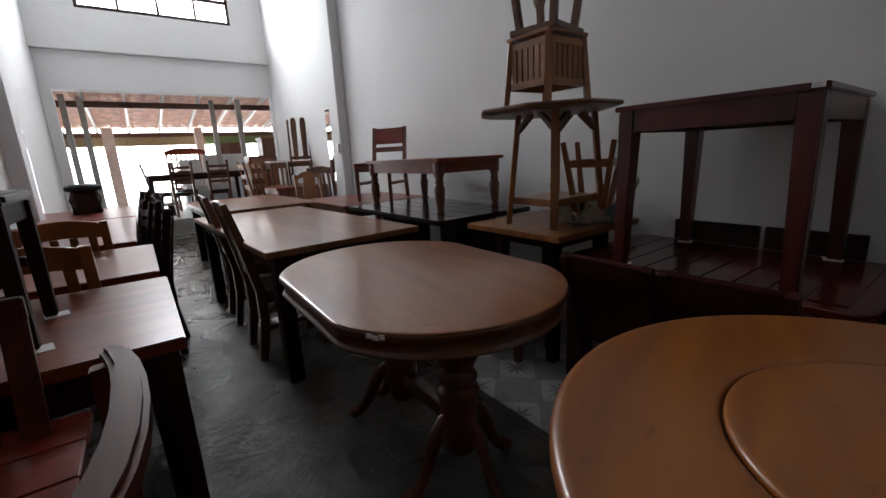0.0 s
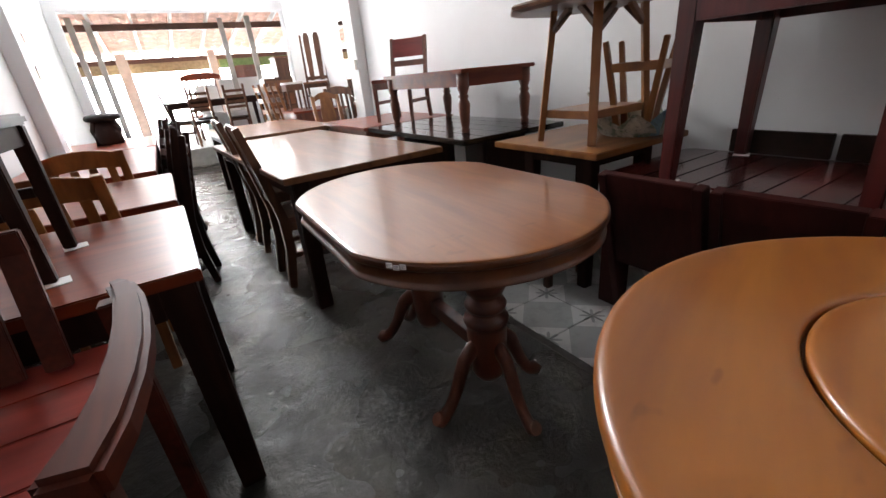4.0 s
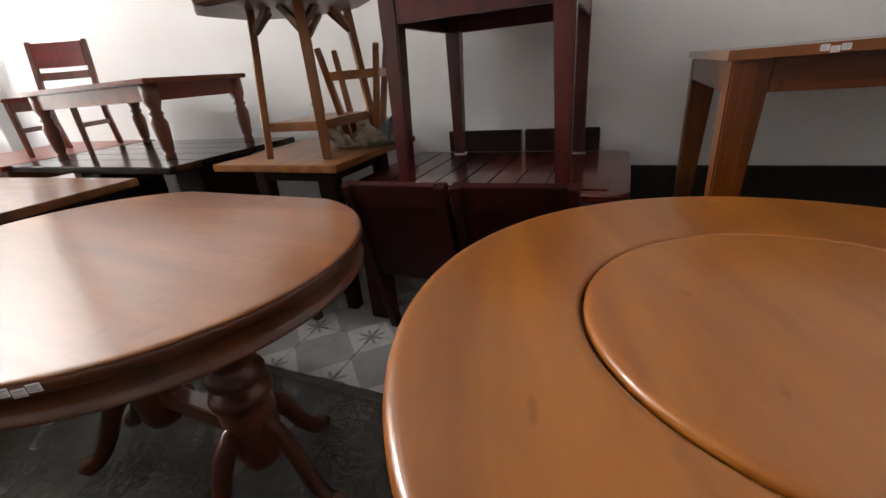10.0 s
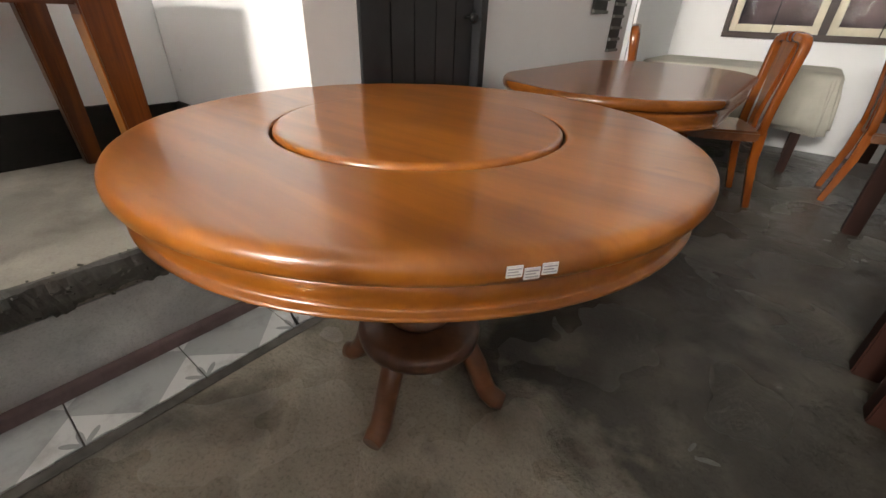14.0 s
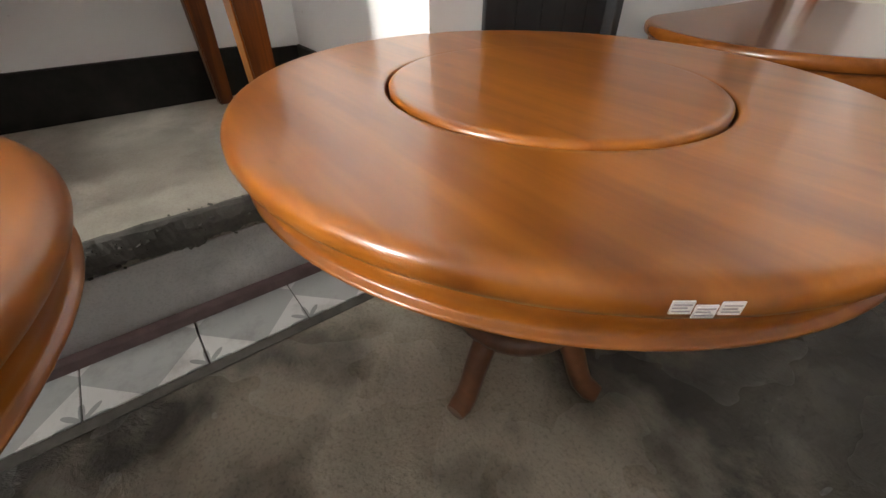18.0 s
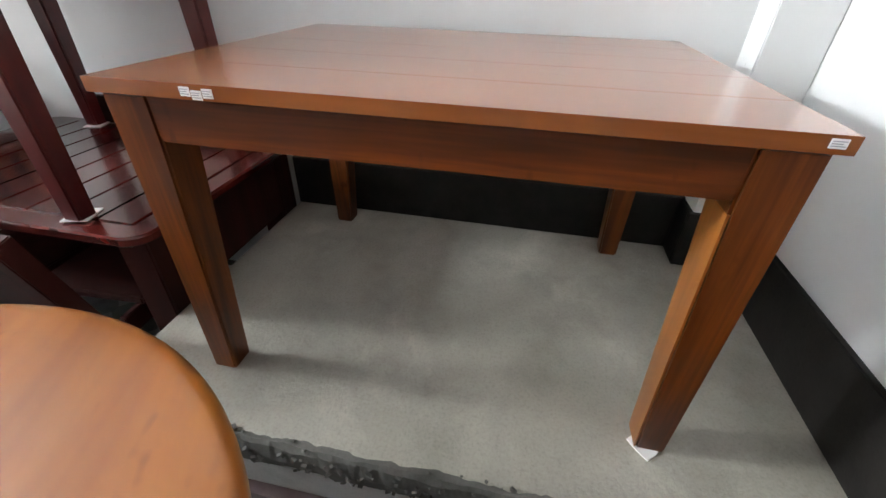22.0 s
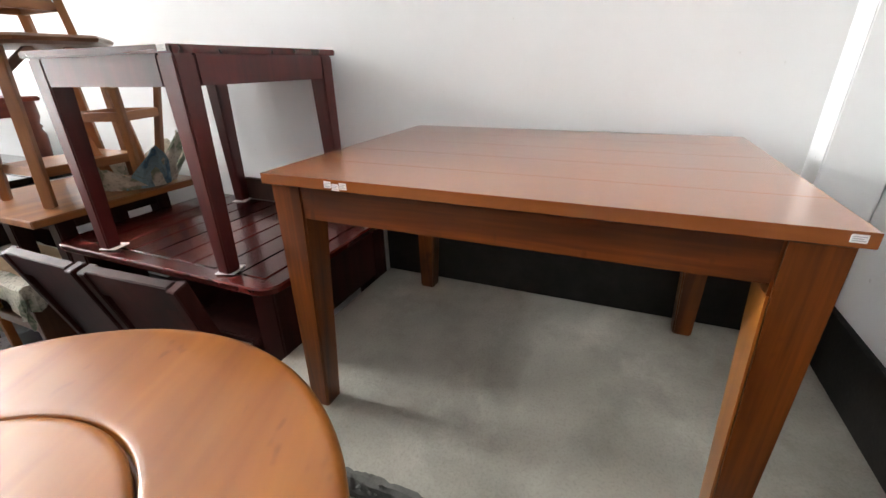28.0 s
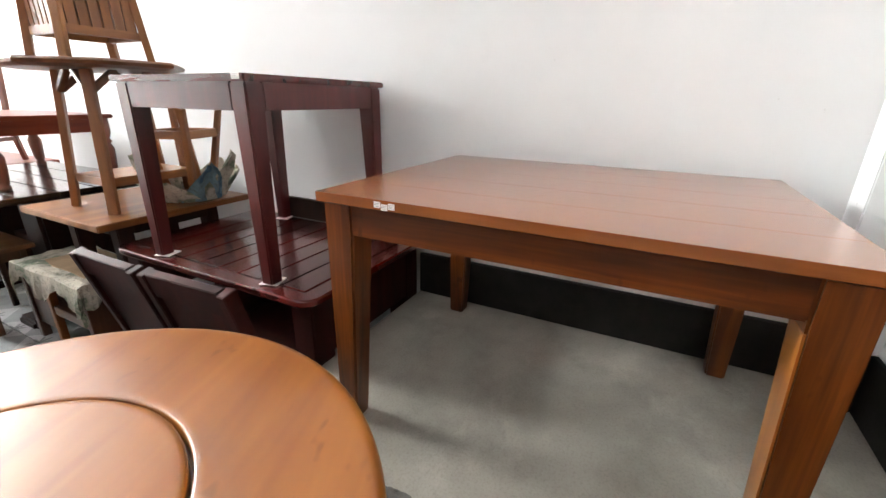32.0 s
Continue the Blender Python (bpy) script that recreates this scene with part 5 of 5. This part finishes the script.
for x, y, rz in ((-1.97, -2.36, -68), (-1.50, -2.74, 105), (-2.92, -2.98, 92)):
    arched_chair("dining_chair", x, y, 0, rz, "glossy orange teak dining chair with an arched carved back", teak_chair, brown_x, "arched dining chairs")

# back of the hall
dt = rect_table("dark_table", -3.0, -1.6, 0, 0, 0.55, 1.5, 0.78, dark_x, dark_z, "dark stained table along the wall", "", thick=0.03, leg=0.08, foot=0.075, inset=0.03)
rect_table("dark_table", -3.05, -0.38, 0, 0, 0.6, 0.75, 0.78, dark_x, dark_z, "dark stained table along the wall", "", thick=0.03, leg=0.08, foot=0.075, inset=0.03)
cb = thing("covered_table", -1.86, -3.64, 0, 0, "low table under a grey dust sheet", "table")
part("frame", Build().box(-0.58, -0.36, 0.42, 0.58, 0.33, 0.68), dark_x, cb)
for sx in (-1, 1):
    for sy in (-1, 1):
        part("leg", Build().box(sx * 0.54 - 0.03, sy * 0.30 - 0.03, 0, sx * 0.54 + 0.03, sy * 0.30 + 0.03, 0.42), dark_z, cb)
def sheet_ring(z, out, fold):
    pts = []
    for k in range(160):
        a = 2 * math.pi * k / 160
        c, q = math.cos(a), math.sin(a)
        x, y = 0.655 * math.copysign(abs(c) ** 0.14, c), 0.40 * math.copysign(abs(q) ** 0.14, q)
        w = 1 + (out + fold * (0.6 * math.sin(13 * a + 0.6) + 0.4 * math.sin(29 * a))) / math.hypot(x, y)
        pts.append((x * w, y * w, z + (0.03 * math.sin(5 * a) if fold > 0.014 else 0.0)))
    return pts
part("dust_sheet", Build().slab([sheet_ring(z, o, f) for z, o, f in ((0.33, 0.050, 0.034), (0.45, 0.040, 0.026), (0.55, 0.030, 0.016), (0.64, 0.018, 0.006), (0.685, 0.012, 0.003), (0.705, 0.0, 0.001), (0.712, -0.03, 0.0), (0.713, -0.06, 0.0))]), cloth, cb, "grey draped dust sheet", 0, True)

pl = thing("plank", -2.93, -4.13, 0, 0, "dark plank standing upright against the back wall", "plank")
part("board", Build().bar((0, 0, 0.0), (-0.04, -0.045, 2.1), 0.07, 0.03, up=(0, 1, 0)), dark_z, pl)

# small fixtures
so = thing("wall_socket", 0, 1.2, 0.755, 0, "ivory double power socket on the wall", "socket")
part("plate", Build().box(-0.012, -0.06, -0.035, 0, 0.06, 0.035), ivory_plastic, so)
for yy in (-0.03, 0.03):
    part("outlet", Build().lathe([(0.02, 0), (0.02, 0.004), (0.012, 0.005)]), ivory_plastic, so, "", 0, True, pose(-0.011, yy, 0, 0, -90, 0))
sw = thing("light_switch", -0.13, 6.97, 1.37, 0, "white switch box on the wall column", "switch")
part("box", Build().box(-0.03, -0.02, -0.06, 0, 0.05, 0.06), white_paint, sw)
for x, y, lab in ((-0.02, 7.45, "tall narrow wall mirror"), (HX + 0.02, 7.75, "tall narrow wall mirror")):
    s = 1 if x > -1 else -1
    mr = thing("mirror", x, y, 0.7, 0 if s > 0 else 180, lab + " by the white column", "mirror")
    part("backing", Build().box(-0.006, -0.2, 0, 0.02, 0.2, 1.25), white_paint, mr)
    part("glass", Build().box(-0.010, -0.19, 0.01, -0.006, 0.19, 1.24), mirror_mat, mr, "silvered mirror glass", 0)

# ---- far end: furniture by the shop front ----
lowb = rect_table("low_bench_table", -0.42, 8.4, 0, 0, 0.8, 1.1, 0.85, redbrown_x, redbrown_z, "red-brown table near the shop front", thick=0.03, apron=0.2)
chair("tall_chair", -0.22, 8.45, 0.85, 155, "brown chair with two tall back boards, set on a table", brown_z, brown_x, "", "twin", w=0.36, d=0.36, sh=0.38, h=1.06, lean=0.10, post=0.03)
sto = rect_table("white_stool", -0.62, 8.42, 0.85, 0, 0.26, 0.30, 0.40, white_paint, brown_z, "brown stool with a white top, set on a table", thick=0.03, leg=0.03, foot=0.025, inset=0.005)
chair("vase_chair", -0.64, 6.62, 0.0, 180, "brown chair with a vase-shaped splat", pale_z, pale_x, "", "vase", w=0.36, h=1.05)
chair("side_chair", -0.30, 7.08, 0.0, 180, "brown chair with a slatted back", brown_z, brown_x, "", "slats", w=0.38, h=1.12)
for k in range(4):
    fc = thing("folding_chair", -1.02 + 0.085 * k, 8.75, 0, 0, "pale folded slatted chair leaning in a row", "chair", "folded chairs")
    for s_ in (-1, 1):
        part("leg", Build().bar((0.14, s_ * 0.2, 0), (-0.06, s_ * 0.2, 1.26), 0.03, 0.022, up=(0, 1, 0)), pale_z, fc)
    for j in range(5):
        f_ = 0.42 + 0.13 * j
        part("slat", Build().box(-0.012, -0.19, -0.035, 0.006, 0.19, 0.035, pose(0.14 - 0.2 * f_, 0, 1.26 * f_, 0, -9, 0)), pale_x, fc)
dk = rect_table("dark_table", -1.43, 11.45, 0.3, 0, 1.75, 0.9, 0.80, dark_x, dark_z, "dark table with ladder-back chairs by the shop front", thick=0.03)
for xx, yy, rz in ((-1.77, 10.93, 4), (-1.12, 10.93, -3), (-2.05, 11.55, -90), (-1.6, 12.1, 180)):
    chair("ladder_chair", xx, yy, 0.3, rz, "dark ladder-back chair at the dark table", brown_z, dark_x, "ladder-back chairs", "ladder", w=0.38, h=1.03)
for x0, x1, top_, y0 in ((-1.60, -1.16, 1.10, 12.62), (-1.10, -0.22, 1.19, 12.55)):
    wc = thing("covered_sofa", (x0 + x1) / 2, y0, 0.3, 0, "seat under a white cloth", "sofa", "cloth covered seats")
    hw = (x1 - x0) / 2
    part("back", Build().box(-hw, 0.2, 0.0, hw, 0.36, top_), white_cloth, wc, bevel=0.03)
    part("seat", Build().box(-hw, -0.35, 0.0, hw, 0.197, 0.5), white_cloth, wc, bevel=0.03)
bn = thing("carved_bench", -1.36, 13.6, 0.3, 0, "red-brown carved bench with an arched back", "bench")
part("seat", Build().box(-0.45, -0.25, 0.40, 0.45, 0.25, 0.45), redbrown_x, bn)
part("top_rail", Build().slab([[(-0.44, 0.22, 1.24), (0.44, 0.22, 1.24), (0.44, 0.26, 1.24), (-0.44, 0.26, 1.24)], [(-0.44, 0.22, 1.33), (0.44, 0.22, 1.33), (0.44, 0.26, 1.33), (-0.44, 0.26, 1.33)], [(-0.2, 0.225, 1.40), (0.2, 0.225, 1.40), (0.2, 0.255, 1.40), (-0.2, 0.255, 1.40)]]), redbrown_x, bn)
for k in range(9):
    part("spindle", Build().box(-0.42 + k * 0.1, 0.23, 0.45, -0.38 + k * 0.1, 0.25, 1.24), redbrown_z, bn, bevel=0)
for sx in (-1, 1):
    for sy in (-1, 1):
        part("leg", Build().box(sx * 0.42 - 0.025, sy * 0.22 - 0.025, 0, sx * 0.42 + 0.025, sy * 0.22 + 0.025, 0.40), redbrown_z, bn)
for xx in (-0.56, -0.30):
    chair("garden_chair", xx, 13.35, 0.3, 170, "reddish wooden chair on the veranda", redbrown_z, redbrown_x, "veranda chairs", "panel", w=0.36, h=1.5)
wd = thing("wardrobe", -0.54, 9.72, 0, 0, "stepped brown wooden cabinet", "cabinet")
part("body", Build().box(-0.24, -0.2, 0.0, 0.24, 0.2, 1.36), brown_z, wd, bevel=0.006)
part("upper_body", Build().box(0.02, -0.18, 1.36, 0.24, 0.2, 1.66), brown_z, wd, bevel=0.006)
part("cornice", Build().box(0.0, -0.2, 1.66, 0.25, 0.2, 1.685), brown_x, wd)
for k in range(3):
    dr = part("drawer", Build().box(-0.21, -0.215, 0.70 + k * 0.21, 0.21, -0.201, 0.89 + k * 0.21), brown_x, wd)
    part("knob", Build().box(-0.012, -0.23, 0.785 + k * 0.21, 0.012, -0.215, 0.805 + k * 0.21), black_iron, dr)
lt4 = rect_table("red_table", -2.95, 7.32, 0, 0, 0.85, 1.5, 0.775, redbrown_x, dark_z, "glossy red-brown table by the white wall", "tables by the wall", thick=0.035, apron=0.09, leg=0.085, foot=0.07, inset=0.02)
ds = thing("dark_stool", -2.95, 7.55, 0.775, 0, "dark padded round-topped stool set on a table", "stool")
part("cushion", Build().lathe([(0.10, 0.24), (0.155, 0.25), (0.17, 0.28), (0.155, 0.31), (0.09, 0.325)], 0, 0, 32), base_black, ds, "black padded cushion", 0, True)
part("drum", Build().lathe([(0.12, 0.0), (0.13, 0.02), (0.115, 0.12), (0.12, 0.24)], 0, 0, 24), dark_z, ds, "", 0, True)
for k in range(4):
    a = radians(45 + 90 * k)
    part("leg", Build().sweep([(0.12 * math.cos(a), 0.12 * math.sin(a), 0.245), (0.165 * math.cos(a), 0.165 * math.sin(a), 0.15), (0.15 * math.cos(a), 0.15 * math.sin(a), 0.0)], 0.045, 0.045, sides=8), dark_z, ds, "", 0, True)

for x, y, rz, k in ((-2.45, -0.21, 20, 0.6), (-2.41, -0.23, 75, 0.4)):
    sc = thing("paper_scrap", x, y, 0.0, rz, "small crumpled grey scrap lying on the floor", "scrap")
    part("scrap", Build().add([(0.05 * k * (i / 5 - 0.5) * 2, 0.016 * k * (j / 2 - 0.5) * 2 * (1 - abs(i / 5 - 0.5)), 0.001 + 0.006 * k * abs(math.sin(2.3 * i + 1.9 * j))) for i in range(6) for j in range(3)], [(i * 3 + j, i * 3 + j + 1, i * 3 + j + 4, i * 3 + j + 3) for i in range(5) for j in range(2)]), nosing_mat, sc, bevel=0)

# ---- floor tiles ----
tiles = thing("tiled_floor", 0, 0, 0, 0, "grey patterned floor tiles with star motifs, dirty", "floor", kind="structure")
part("mortar", Build().box(-1.238, -0.15, 0.0015, -0.0, FY, 0.003), grout, tiles, "dark mortar bed", 0)
P = 0.3045
half = (P - 0.004) / 2
full = Build().box(-half, -half, 0, half, half, 0.006).mesh("tile", 0.0012, segments=1)
full.materials.append(tile_mat)
cut = Build().box(-half, -half, 0, -half + 0.24, half, 0.006).mesh("tile", 0.0012, segments=1)
cut.materials.append(tile_mat)
for j in range(34):
    y = 0.195 - P / 2 + j * P
    for i in range(4):
        if j < 5 and i > 0:
            continue
        ob = new("tile", cut if j < 5 else full)
        ob.parent = tiles
        ob.matrix_basis = pose(-1.203 + P / 2 + i * P - (0.0 if i < 3 else 0.06), y, 0.003 + 0.0004 * ((i * 7 + j * 3) % 3))

for pts in (((-1.04, 0.185), (-1.075, 0.165), (-1.105, 0.15), (-1.085, 0.10), (-1.06, 0.045)), ((-1.105, 0.15), (-1.15, 0.165), (-1.20, 0.178)), ((-1.12, -0.05), (-1.15, -0.03), (-1.17, -0.06))):
    part("crack", Build().sweep([(x, y, 0.0105) for x, y in pts], [0.004, 0.009, 0.012, 0.008, 0.004][:len(pts)], 0.002), base_black, tiles, "dark crack across a broken tile", 0)
